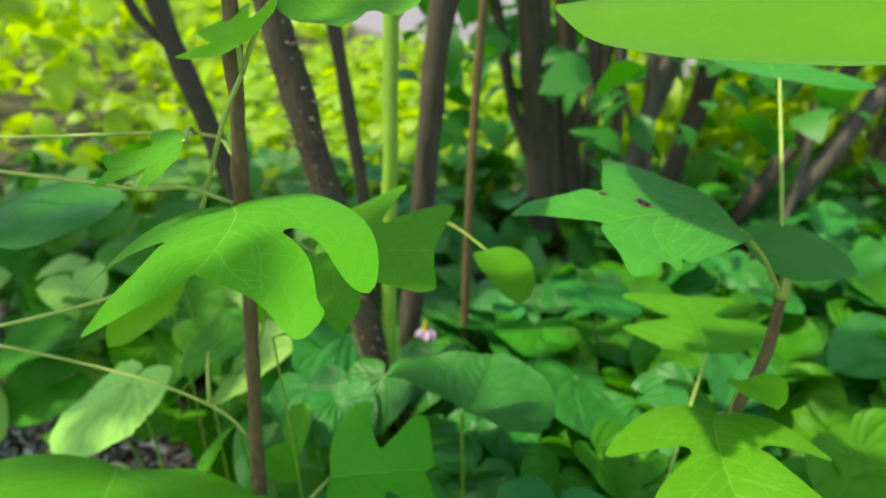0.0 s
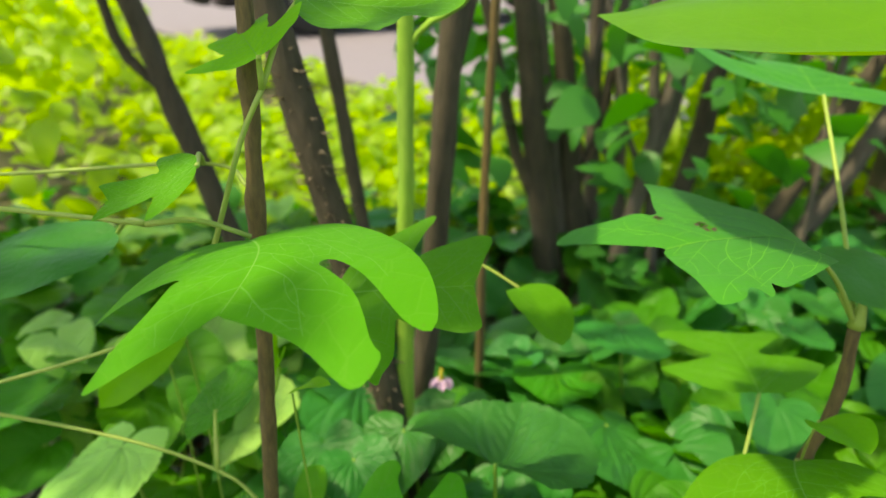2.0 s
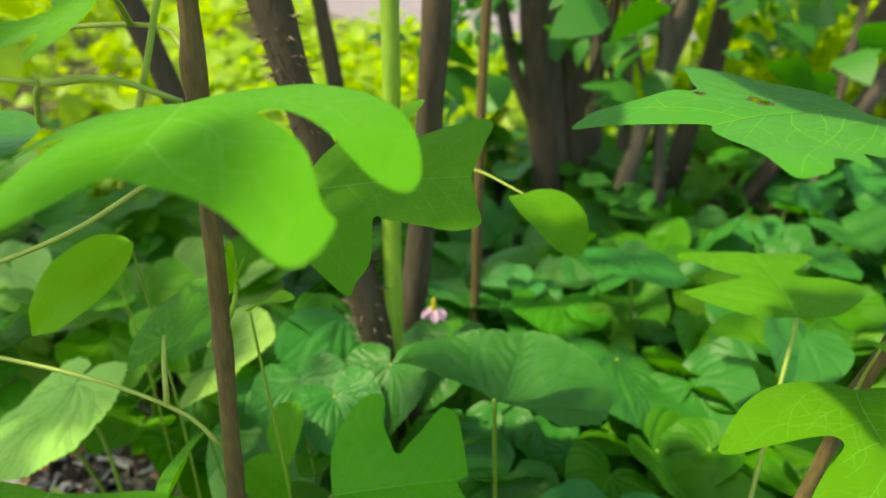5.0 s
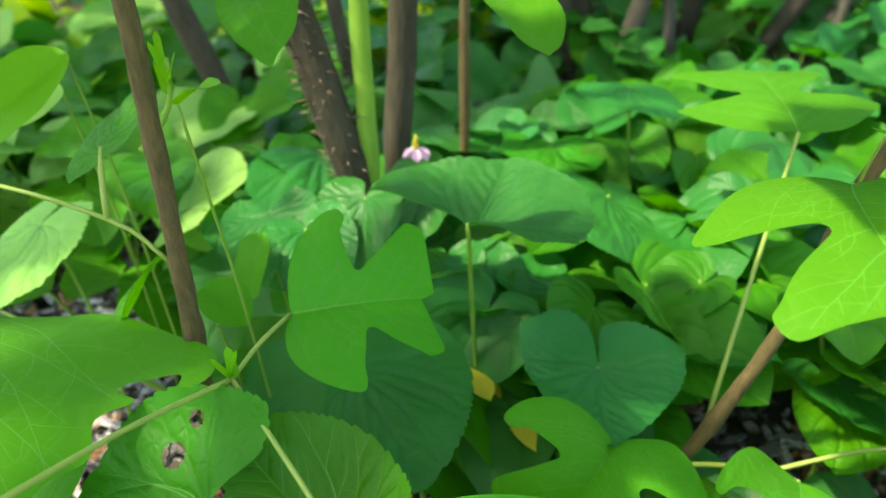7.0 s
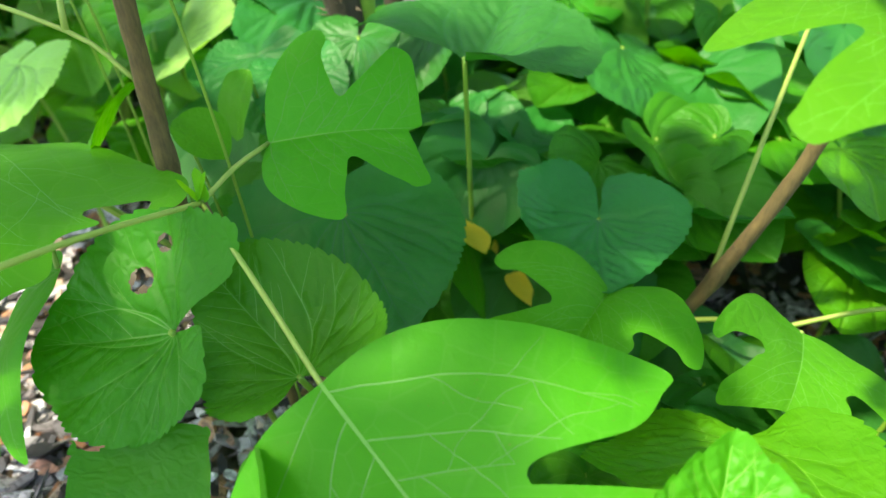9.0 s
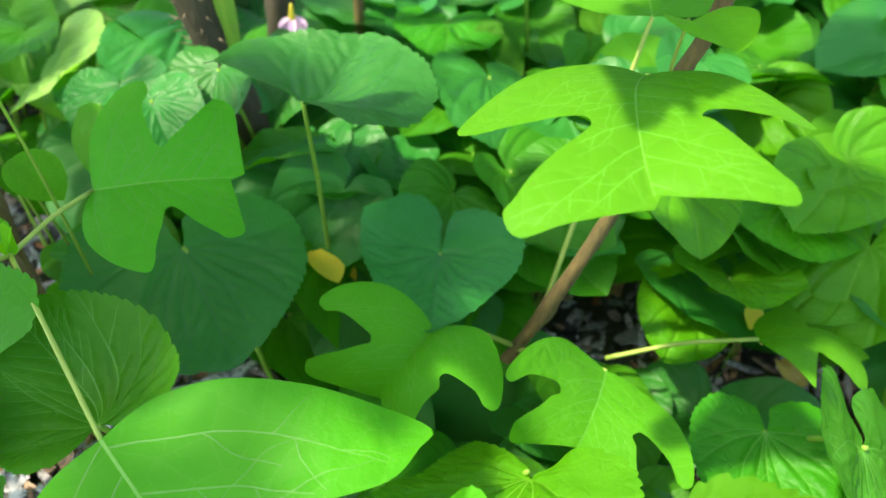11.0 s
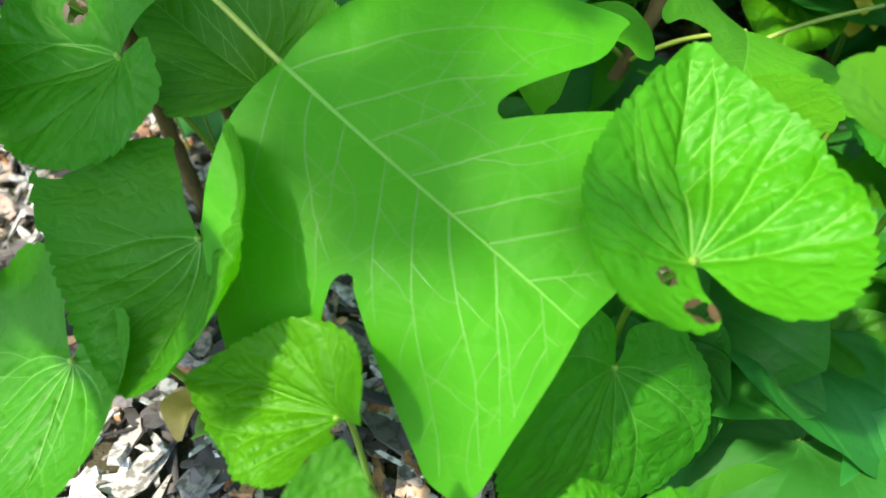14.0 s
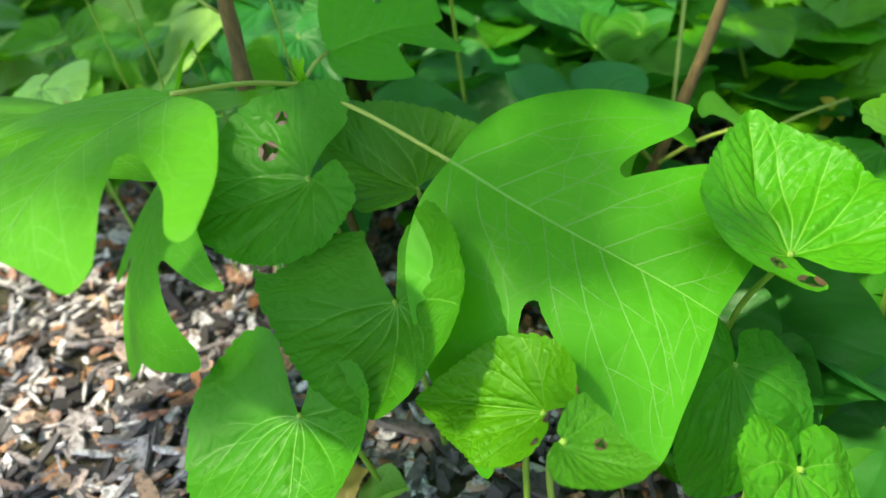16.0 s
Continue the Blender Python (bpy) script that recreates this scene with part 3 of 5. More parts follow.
def slab(name, inner, outer, low, top, material, label, category):
    """A flat strip between two lines of places, with thickness."""
    n = len(inner)
    verts = [(x, y, z) for z in (low, top) for line_of in (inner, outer) for x, y in line_of]
    faces = []
    for i in range(n - 1):
        a, b, c, d = i, i + 1, n + i + 1, n + i
        faces += [(a, b, c, d), tuple(2 * n + k for k in (d, c, b, a)), (a, 2 * n + a, 2 * n + b, b), (d, c, 2 * n + c, 2 * n + d)]
    faces += [(0, n, 3 * n, 2 * n), (n - 1, 3 * n - 1, 4 * n - 1, 2 * n - 1)]
    ob = part(name, mesh_of(name, verts, faces, False), material)
    soft = ob.modifiers.new("edge", "BEVEL")
    soft.width, soft.segments = 0.008, 2
    return tagged(ob, label, category, kind="structure")


def shifted(line_of, d):
    return [(x + 0.72 * d, y + 0.69 * d) for x, y in line_of]


slab("road", shifted(EDGE, 0.11), [(x + 18, y + 22) for x, y in EDGE], -0.1, 0.012, ASPHALT, "pale sunlit paved drive beyond the shrubs", "road")
slab("kerb", EDGE, shifted(EDGE, 0.105), -0.1, 0.04, ASPHALT, "low pale kerb along the drive", "kerb")


def box(name, size, at, bevel, parent, material, label=""):
    bm = bmesh.new()
    bmesh.ops.create_cube(bm, size=1.0, matrix=Matrix.Translation(at) @ Matrix.Diagonal((*size, 1)))
    bmesh.ops.bevel(bm, geom=list(bm.edges), offset=bevel, segments=3, affect="EDGES")
    me = bpy.data.meshes.new(name)
    bm.to_mesh(me)
    bm.free()
    me.polygons.foreach_set("use_smooth", [True] * len(me.polygons))
    return part(name, me, material, parent, label)


def lathe(name, profile, sides, parent, material, at, label=""):
    """A turned part about the x axis: profile of (x, radius)."""
    verts = [(x + at[0], r * math.cos(2 * math.pi * k / sides) + at[1], r * math.sin(2 * math.pi * k / sides) + at[2]) for x, r in profile for k in range(sides)]
    faces = [(i * sides + k, i * sides + (k + 1) % sides, (i + 1) * sides + (k + 1) % sides, (i + 1) * sides + k) for i in range(len(profile) - 1) for k in range(sides)]
    faces += [tuple(range(sides))[::-1], tuple(range((len(profile) - 1) * sides, len(profile) * sides))]
    return part(name, mesh_of(name, verts, faces), material, parent, label)


car = thing("car", (-1.70, 6.25, 0.012), "black car with pale metal wheels parked on the pale drive", "car")
car.rotation_euler = (0, 0, radians(-70))
box("body", (1.76, 4.2, 0.55), (0, 2.1, 0.50), 0.12, car, CAR_PAINT)
box("cabin", (1.5, 2.2, 0.55), (0, 2.3, 1.02), 0.2, car, DARK_GLASS)
box("bumper", (1.7, 0.18, 0.22), (0, 0.0, 0.36), 0.06, car, RUBBER)
box("grille", (0.8, 0.05, 0.14), (0, -0.01, 0.60), 0.02, car, RUBBER)
box("number_plate", (0.46, 0.015, 0.11), (0, -0.10, 0.38), 0.004, car, LAMP_GLASS, "plain pale plate")
for sx in (-0.64, 0.64):
    box("headlight", (0.34, 0.10, 0.13), (sx, 0.02, 0.62), 0.04, car, LAMP_GLASS, "clear headlight")
for sx in (-0.78, 0.78):
    for sy in (0.75, 3.35):
        wheel = lathe("wheel", [(-0.1, 0.20), (-0.1, 0.29), (-0.06, 0.315), (0.06, 0.315), (0.1, 0.29), (0.1, 0.20)], 24, car, RUBBER, (sx, sy, 0.315))
        lathe("rim", [(-0.085, 0.05), (-0.09, 0.19), (0.09, 0.19), (0.085, 0.05)], 20, wheel, WHEEL_METAL, (sx * 1.02, sy, 0.315), "pale metal rim")

# ---- tulip tree saplings and their leaves ----
LEAVES = {
    "L": ("tulip", dict(base=(-0.0277, 0.2697, 0.1628), head=-141.5, pitch=-14.0, roll=17.4, size=0.1133, width=1.11, droop=0.26, fold=(0.23, 0.04), curl=(-0.99, -1.21), shape=(0.758, 0.648, 0.240, 0.478, 0.416, 1.055, 0.967, -0.100), shape_l=(0.641, 0.537, 0.223, 0.473, 0.553, 0.983, 0.964, -0.100))),
    "H": ("tulip", dict(base=(0.1437, 0.3503, 0.2337), head=153.0, pitch=13.7, roll=50.5, size=0.0696, width=1.04, droop=0.76, fold=(-0.39, 1.00), curl=(-1.07, -0.72), shape=(0.725, 0.524, 0.185, 0.522, 0.517, 1.000, 0.989, 0.578), shape_l=(0.656, 0.588, 0.240, 0.510, 0.429, 1.122, 0.916, 0.388))),
    "G": ("tulip", dict(base=(-0.0578, 0.3749, 0.1757), head=-102.0, pitch=17.6, roll=46.3, size=0.0568, width=1.03, droop=0.81, fold=(0.32, 0.50), curl=(-0.83, 0.19), shape=(0.735, 0.500, 0.218, 0.549, 0.469, 0.977, 0.955, 0.618), shape_l=(0.694, 0.418, 0.231, 0.508, 0.468, 1.003, 1.069, 0.873))),
    "K": ("tulip", dict(base=(0.0737, 0.3554, 0.1090), head=155.3, pitch=31.0, roll=-18.8, size=0.0445, width=1.30, droop=1.78, fold=(0.91, 0.53), curl=(-0.91, -0.71), shape=(0.781, 0.536, 0.299, 0.542, 0.556, 1.060, 0.970, 0.756), shape_l=(0.838, 0.487, 0.385, 0.501, 0.328, 1.006, 0.970, 0.671))),
    "J": ("tulip", dict(base=(0.1456, 0.3332, 0.1040), head=162.3, pitch=18.3, roll=-23.3, size=0.0473, width=1.20, droop=1.04, fold=(0.15, 0.19), curl=(0.13, 0.40), shape=(0.777, 0.675, 0.305, 0.514, 0.462, 1.037, 0.862, 0.7))),
    "A": ("tulip", dict(base=(-0.0817, 0.3434, 0.3529), head=206.7, pitch=17.4, roll=-57.1, size=0.0900, width=1.01, droop=1.08, fold=(1.07, -0.87), curl=(-0.51, -1.27), shape=(0.737, 0.571, 0.241, 0.585, 0.208, 1.281, 0.822, -0.054), shape_l=(0.658, 0.788, 0.236, 0.553, 0.516, 0.996, 0.837, -0.100))),
    "B": ("tulip", dict(base=(-0.0580, 0.3882, 0.3089), head=-109.8, pitch=11.7, roll=26.6, size=0.0659, width=1.04, droop=0.13, fold=(-0.01, 0.11), curl=(-0.18, -0.39), shape=(0.721, 0.480, 0.270, 0.509, 0.355, 1.091, 0.977, -0.021), shape_l=(0.700, 0.560, 0.280, 0.500, 0.438, 1.034, 0.977, 0.500))),
    "C": ("tulip", dict(base=(0.1444, 0.3621, 0.3292), head=89.5, pitch=22.0, roll=16.4, size=0.0788, width=1.30, droop=0.70, fold=(-0.13, 0.36), curl=(-0.27, -0.19), shape=(0.818, 0.516, 0.296, 0.715, 0.380, 1.233, 0.821, 0.721), shape_l=(0.533, 0.621, 0.511, 0.749, 0.537, 0.975, 0.856, 0.499))),
    "D": ("tulip", dict(base=(0.1758, 0.4509, 0.2052), head=-3.5, pitch=12.8, roll=1.2, size=0.0696, width=1.06, droop=0.27, fold=(-0.00, 0.01), curl=(-0.44, -0.39), shape=(0.763, 0.531, 0.209, 0.589, 0.474, 1.036, 0.939, 0.506), shape_l=(0.661, 0.487, 0.220, 0.527, 0.535, 1.099, 0.975, 0.500))),
    "M": ("tulip", dict(base=(-0.1813, 0.3882, 0.1765), head=194.0, pitch=17.9, roll=-19.0, size=0.1067, width=1.10, droop=0.48, fold=(0.09, 0.10), curl=(0.10, -0.30), shape=(0.747, 0.540, 0.480, 0.544, 0.293, 1.029, 0.985, 1.0))),
    "M2": ("tulip", dict(base=(-0.1095, 0.2471, 0.2196), head=127.8, pitch=6.8, roll=4.5, size=0.0676, width=1.12, droop=0.75, fold=(0.01, 0.10), curl=(-0.26, -0.30), shape=(0.779, 0.635, 0.255, 0.439, 0.460, 0.982, 0.985, 0.7))),
    "N": ("tulip", dict(base=(-0.1327, 0.3352, 0.1524), head=118.3, pitch=-26.2, roll=40.9, size=0.0865, width=1.07, droop=0.93, fold=(-0.28, 0.29), curl=(-1.08, 0.00), shape=(0.708, 0.587, 0.280, 0.470, 0.508, 1.082, 0.985, 0.3))),
    "J3": ("tulip", dict(base=(0.2268, 0.3632, 0.0850), head=-87.6, pitch=20.7, roll=-51.0, size=0.0469, width=1.11, droop=1.08, fold=(0.28, -0.25), curl=(0.32, -0.84), shape=(0.739, 0.415, 0.315, 0.512, 0.456, 1.108, 0.985, 0.6))),
    "P2": ("tulip", dict(base=(0.2085, 0.4883, 0.3718), head=-12.9, pitch=10.1, roll=8.7, size=0.0942, width=1.09, droop=0.19, fold=(0.01, -0.02), curl=(0.20, -0.26), shape=(0.720, 0.544, 0.280, 0.470, 0.500, 1.070, 0.985, 0.3))),
    "F": ("oval", dict(base=(0.0338, 0.4532, 0.2789), head=-152.3, pitch=-9.0, roll=-10.8, size=0.0442, width=1.09, droop=0.53, fold=(0.19, 0.09), curl=(0.01, 0.66))),
    "W": ("heart", dict(base=(0.0679, 0.1981, 0.1378), head=-9.6, pitch=3.6, roll=14.1, size=0.0592, width=1.01, droop=-0.79, fold=(0.17, 0.46), curl=(0.66, -0.06), shape=(0.295, -0.425, 0.682, 0.090, 1.048, 0.102), shape_l=(0.348, -0.480, 0.565, 0.132, 0.000, 1.085))),
    "V": ("heart", dict(base=(0.1481, 0.2150, 0.1449), head=-110.2, pitch=-54.3, roll=29.5, size=0.0707, width=1.07, droop=1.02, fold=(0.40, -0.05), curl=(0.08, 1.51), shape=(0.125, -0.631, 0.746, -0.046, 0.167, 0.300), shape_l=(0.203, -0.498, 0.572, 0.030, 1.300, 0.285))),
    "X": ("heart", dict(base=(-0.0608, 0.2440, 0.1258), head=165.6, pitch=-27.3, roll=23.7, size=0.0492, width=1.30, droop=-0.65, fold=(0.17, 0.12), curl=(0.67, 0.66), shape=(0.182, -0.650, 0.834, -0.529, 1.300, -0.300), shape_l=(0.320, -0.597, 0.747, 0.382, 0.505, -0.058))),
    "Y": ("heart", dict(base=(-0.1046, 0.2250, 0.1022), head=160.3, pitch=-25.1, roll=-17.3, size=0.0537, width=1.17, droop=-0.88, fold=(0.49, -0.64), curl=(1.13, 0.22), shape=(0.267, -0.528, 0.795, -0.046, 1.300, 0.506), shape_l=(0.289, -0.376, 0.635, 0.180, 0.476, 0.013))),
    "Z": ("heart", dict(base=(-0.0253, 0.1863, 0.1116), head=43.8, pitch=-16.6, roll=-46.0, size=0.0428, width=0.94, droop=-1.05, fold=(0.82, 0.51), curl=(-0.03, -0.83), shape=(0.285, -0.455, 0.640, 0.113, 0.763, 0.537), shape_l=(0.295, -0.171, 0.638, 0.454, 0.865, 0.787))),
    "V3": ("heart", dict(base=(-0.0805, 0.2988, 0.1551), head=79.4, pitch=-18.2, roll=-35.4, size=0.0508, width=1.13, droop=-0.28, fold=(0.36, -0.00), curl=(-0.29, 0.15), shape=(0.432, -0.535, 0.728, 0.294, 1.049, 0.538), shape_l=(0.271, -0.390, 0.633, 0.149, 0.087, -0.300))),
    "V2": ("heart", dict(base=(-0.0394, 0.2872, 0.1444), head=30.0, pitch=-6.1, roll=-28.1, size=0.0570, width=1.03, droop=-1.23, fold=(0.71, 0.00), curl=(-0.07, 0.06), shape=(0.450, -0.358, 0.611, 0.215, 0.901, 0.303), shape_l=(0.311, -0.350, 0.516, -0.036, 0.991, 0.561))),
    "V1": ("heart", dict(base=(0.0785, 0.4082, 0.1044), head=170.7, pitch=-5.0, roll=-11.8, size=0.0580, width=1.04, droop=-0.45, fold=(0.37, -0.02), curl=(0.15, 0.52), shape=(0.188, -0.539, 0.701, -0.143, 0.444, 0.456), shape_l=(0.094, -0.498, 0.696, -0.003, 0.504, 0.649))),
    "V1b": ("heart", dict(base=(0.0728, 0.4918, 0.0879), head=147.9, pitch=1.2, roll=-13.3, size=0.0514, width=0.98, droop=-0.94, fold=(0.18, 0.09), curl=(0.18, 0.22), shape=(0.238, -0.504, 0.745, 0.205, 0.537, 0.387), shape_l=(0.283, -0.476, 0.637, 0.210, 0.549, 0.221))),
    "Vd": ("heart", dict(base=(-0.0380, 0.3916, 0.1292), head=207.9, pitch=-20.7, roll=1.4, size=0.0667, width=1.12, droop=-0.36, fold=(-0.01, -0.05), curl=(-0.43, 0.01), shape=(0.315, -0.424, 0.730, 0.192, 0.500, 0.045), shape_l=(0.286, -0.261, 0.736, 0.081, 0.500, 0.719))),
    "E": ("heart", dict(base=(0.0180, 0.4346, 0.1768), head=-27.5, pitch=-15.1, roll=-15.0, size=0.0637, width=1.26, droop=-0.66, fold=(0.61, 0.10), curl=(-0.61, -0.78), shape=(0.452, -0.403, 0.697, 0.264, 0.636, -0.104), shape_l=(0.295, 0.003, 0.777, 0.190, 0.483, -0.041))),
    "U1": ("heart", dict(base=(0.1062, 0.2849, 0.1087), head=119.5, pitch=1.0, roll=41.6, size=0.0619, width=1.07, droop=-0.62, fold=(-0.19, 0.20), curl=(-0.50, -0.26), shape=(0.301, -0.063, 0.642, 0.016, 0.500, 0.453), shape_l=(0.306, -0.403, 0.715, -0.125, 0.500, 0.118))),
    "U2": ("heart", dict(base=(0.2172, 0.3193, 0.0749), head=167.6, pitch=-6.8, roll=-0.1, size=0.0532, width=0.99, droop=0.31, fold=(0.06, 0.06), curl=(-0.09, -0.08), shape=(0.260, -0.310, 0.621, 0.131, 0.5))),
    "U5": ("heart", dict(base=(0.2307, 0.4113, 0.0774), head=166.1, pitch=20.7, roll=0.5, size=0.0550, width=1.02, droop=-0.35, fold=(0.21, 0.28), curl=(0.22, 0.32), shape=(0.344, -0.380, 0.613, 0.251, 0.5))),
    "U6": ("heart", dict(base=(0.2791, 0.4569, 0.0951), head=159.6, pitch=0.3, roll=-2.6, size=0.0551, width=1.01, droop=0.01, fold=(-0.03, -0.01), curl=(-0.30, -0.27), shape=(0.260, -0.310, 0.648, 0.245, 0.5))),
    "Q": ("tulip", dict(base=(-0.0615, 0.3861, 0.4357), head=-95.7, pitch=-16.1, roll=18.6, size=0.0703, width=0.96, droop=-0.67, fold=(0.10, 0.05), curl=(0.00, 0.32), shape=(0.661, 0.577, 0.297, 0.632, 0.502, 0.979, 0.985, 0.3))),
    "R": ("tulip", dict(base=(-0.0722, 0.3468, 0.4172), head=24.2, pitch=14.6, roll=-29.5, size=0.0336, width=0.99, droop=0.12, fold=(0.11, 0.06), curl=(-0.06, -0.12), shape=(0.752, 0.575, 0.280, 0.470, 0.354, 1.073, 0.985, 0.3))),
    "P": ("oval", dict(base=(0.1859, 0.2920, 0.4142), head=37.5, pitch=3.8, roll=-4.1, size=0.1873, width=0.83, droop=0.01, fold=(0.05, 0.10), curl=(-0.07, 0.00))),
    "C2": ("oval", dict(base=(0.1638, 0.3989, 0.3116), head=-118.5, pitch=-11.6, roll=13.1, size=0.0539, width=1.03, droop=-0.02, fold=(0.03, -0.02), curl=(-0.11, -0.17))),
    "U7": ("heart", dict(base=(0.2366, 0.2909, 0.1060), head=178.8, pitch=-21.6, roll=-42.3, size=0.0730, width=1.00, droop=0.26, fold=(0.04, 0.11), curl=(-0.13, -0.06), shape=(0.262, -0.363, 0.639, -0.106, 0.5))),
    "U8": ("heart", dict(base=(0.0538, 0.2007, 0.0889), head=154.6, pitch=-35.8, roll=-46.6, size=0.0506, width=1.13, droop=0.61, fold=(0.09, 0.17), curl=(-0.04, 0.19), shape=(0.260, -0.310, 0.759, 0.394, 0.5))),
    "U9": ("heart", dict(base=(0.0395, 0.1454, 0.1026), head=164.3, pitch=-25.1, roll=-37.0, size=0.0455, width=0.99, droop=0.32, fold=(0.02, 0.07), curl=(-0.18, -0.06), shape=(0.260, -0.310, 0.625, 0.187, 0.5))),
    "T1": ("heart", dict(base=(-0.1588, 0.5616, 0.1238), head=-105.7, pitch=31.3, roll=9.7, size=0.0534, width=1.13, droop=0.03, fold=(0.16, 0.10), curl=(0.15, 0.00), shape=(0.260, -0.310, 0.757, 0.189, 0.5))),
    "T3": ("heart", dict(base=(-0.2314, 0.5196, 0.1420), head=148.6, pitch=-17.0, roll=11.9, size=0.0685, width=1.03, droop=0.08, fold=(0.01, -0.01), curl=(-0.22, -0.25), shape=(0.260, -0.310, 0.660, 0.469, 0.5))),
    "S": ("tulip", dict(base=(-0.0941, 0.3314, 0.3835), head=93.4, pitch=-24.9, roll=-22.6, size=0.0328, width=0.97, droop=-0.26, fold=(0.14, -0.06), curl=(-0.02, -0.33), shape=(0.745, 0.504, 0.280, 0.470, 0.359, 1.109, 0.985, 0.3))),
    "T5": ("oval", dict(base=(-0.1692, 0.4348, 0.3265), head=115.3, pitch=-4.8, roll=-6.7, size=0.0796, width=1.00, droop=0.16, fold=(0.01, 0.04), curl=(-0.13, -0.09))),
    "T7": ("heart", dict(base=(-0.1252, 0.4048, 0.2405), head=0.3, pitch=11.9, roll=-25.1, size=0.0362, width=0.99, droop=0.13, fold=(-0.03, 0.07), curl=(-0.31, -0.06), shape=(0.260, -0.310, 0.623, 0.362, 0.5))),
    "T8": ("heart", dict(base=(-0.0672, 0.5727, 0.1522), head=234.8, pitch=-19.7, roll=-20.2, size=0.0750, width=1.16, droop=0.43, fold=(-0.24, -0.14), curl=(-1.09, -0.46), shape=(0.342, -0.292, 0.758, 0.025, 0.5))),
    "T9": ("heart", dict(base=(0.1141, 0.5490, 0.1208), head=198.1, pitch=-10.0, roll=-19.2, size=0.0650, width=1.03, droop=0.20, fold=(-0.02, 0.06), curl=(-0.27, -0.12), shape=(0.260, -0.310, 0.670, 0.581, 0.5))),
    "T10": ("heart", dict(base=(0.0930, 0.6444, 0.1139), head=175.3, pitch=5.3, roll=-5.1, size=0.0560, width=1.03, droop=0.16, fold=(0.06, 0.06), curl=(-0.08, -0.14), shape=(0.260, -0.310, 0.665, 0.241, 0.5))),
    "T11": ("heart", dict(base=(0.1416, 0.6210, 0.1632), head=178.8, pitch=6.5, roll=-9.0, size=0.0570, width=1.02, droop=0.06, fold=(-0.03, 0.02), curl=(-0.28, -0.19), shape=(0.260, -0.310, 0.657, 0.226, 0.5))),
    "Z2": ("heart", dict(base=(-0.0316, 0.1506, 0.1411), head=-132.9, pitch=-26.5, roll=-23.7, size=0.0238, width=1.07, droop=-0.72, fold=(0.29, 0.10), curl=(0.23, -0.20), shape=(0.306, -0.108, 0.675, 0.121, 0.504, 0.300), shape_l=(0.300, -0.158, 0.712, 0.009, 0.604, 1.146))),
}


def posed(name, parent, **more):
    kind, pose_of = LEAVES[name]
    make = {"tulip": tulip_leaf, "heart": violet_leaf, "oval": oval_leaf}[kind]
    return make(parent, seed=sum(map(ord, name)), **{**pose_of, **more})


def foot(name):
    return Vector(LEAVES[name][1]["base"])


left_sapling = thing("tulip_tree_sapling", (-0.108, 0.385, 0.0), "slender brown-stemmed tulip tree sapling with drooping lobed leaves", "sapling", "tulip tree saplings")
part("stem", tube("stem", local(left_sapling, [(-0.108, 0.385, -0.01), (-0.104, 0.378, 0.10), (-0.0985, 0.375, 0.175), (-0.0905, 0.375, 0.278), (-0.085, 0.375, 0.369), (-0.082, 0.376, 0.418), (-0.074, 0.386, 0.60), (-0.066, 0.40, 0.80)]), 0.0039, 0.0028, 10, 0.006, 0.25, (0.22, 0.45, 0.52)), STEM_BARK, left_sapling)
seedling = thing("tulip_tree_seedling", (-0.068, 0.35, 0.0), "small tulip tree seedling with broad green leaves", "seedling")
NODE = (-0.073, 0.335, 0.179)
part("stem", tube("stem", local(seedling, [(-0.068, 0.35, -0.01), (-0.066, 0.345, 0.08), (-0.071, 0.338, 0.15), NODE]), 0.0026, 0.0018, 8, 0.008, 0.2), STEM_BARK, seedling)
for name in ("G", "L", "M2"):
    posed(name, seedling, material={"L": BROAD_SKIN, "G": SMALL_SKIN}.get(name, TULIP_SKIN))
    b = foot(name)
    stalk(seedling, [NODE, Vector(NODE).lerp(b, 0.5) + Vector((0, 0, 0.002)), b], 0.0010, 0.0009)
for k, (dx, dz, turn) in enumerate(((0.004, 0.010, 20), (-0.005, 0.008, -60), (0.001, 0.013, 100))):
    me = leaf_mesh("stipule", blade(oval_half(0.7, 0.08), 0.2), 0.012, 0.6, -0.4, (0.3, 0.3))
    seat(part("stipule", me, YOUNG_SKIN, seedling), (NODE[0] + dx * 0.3, NODE[1], NODE[2]), turn, 50, 0)
right_sapling = thing("tulip_tree_sapling", (0.09, 0.392, 0.0), "leaning brown tulip tree sapling with four-lobed green leaves", "sapling", "tulip tree saplings")
part("stem", tube("stem", local(right_sapling, [(0.088, 0.392, -0.01), (0.116, 0.38, 0.066), (0.1325, 0.379, 0.105), (0.149, 0.378, 0.15), (0.162, 0.378, 0.205), (0.175, 0.378, 0.246), (0.178, 0.378, 0.285)]), 0.0036, 0.0030, 10, 0.006, 0.3, (0.36, 0.75)), STEM_BARK, right_sapling)
BUD = (0.178, 0.378, 0.285)
part("bud", tube("bud", local(right_sapling, [BUD, (0.1785, 0.3775, 0.292), (0.179, 0.377, 0.302)]), 0.0042, 0.001, 8, 0.003), PETIOLE, right_sapling, "swollen yellowish green bud")
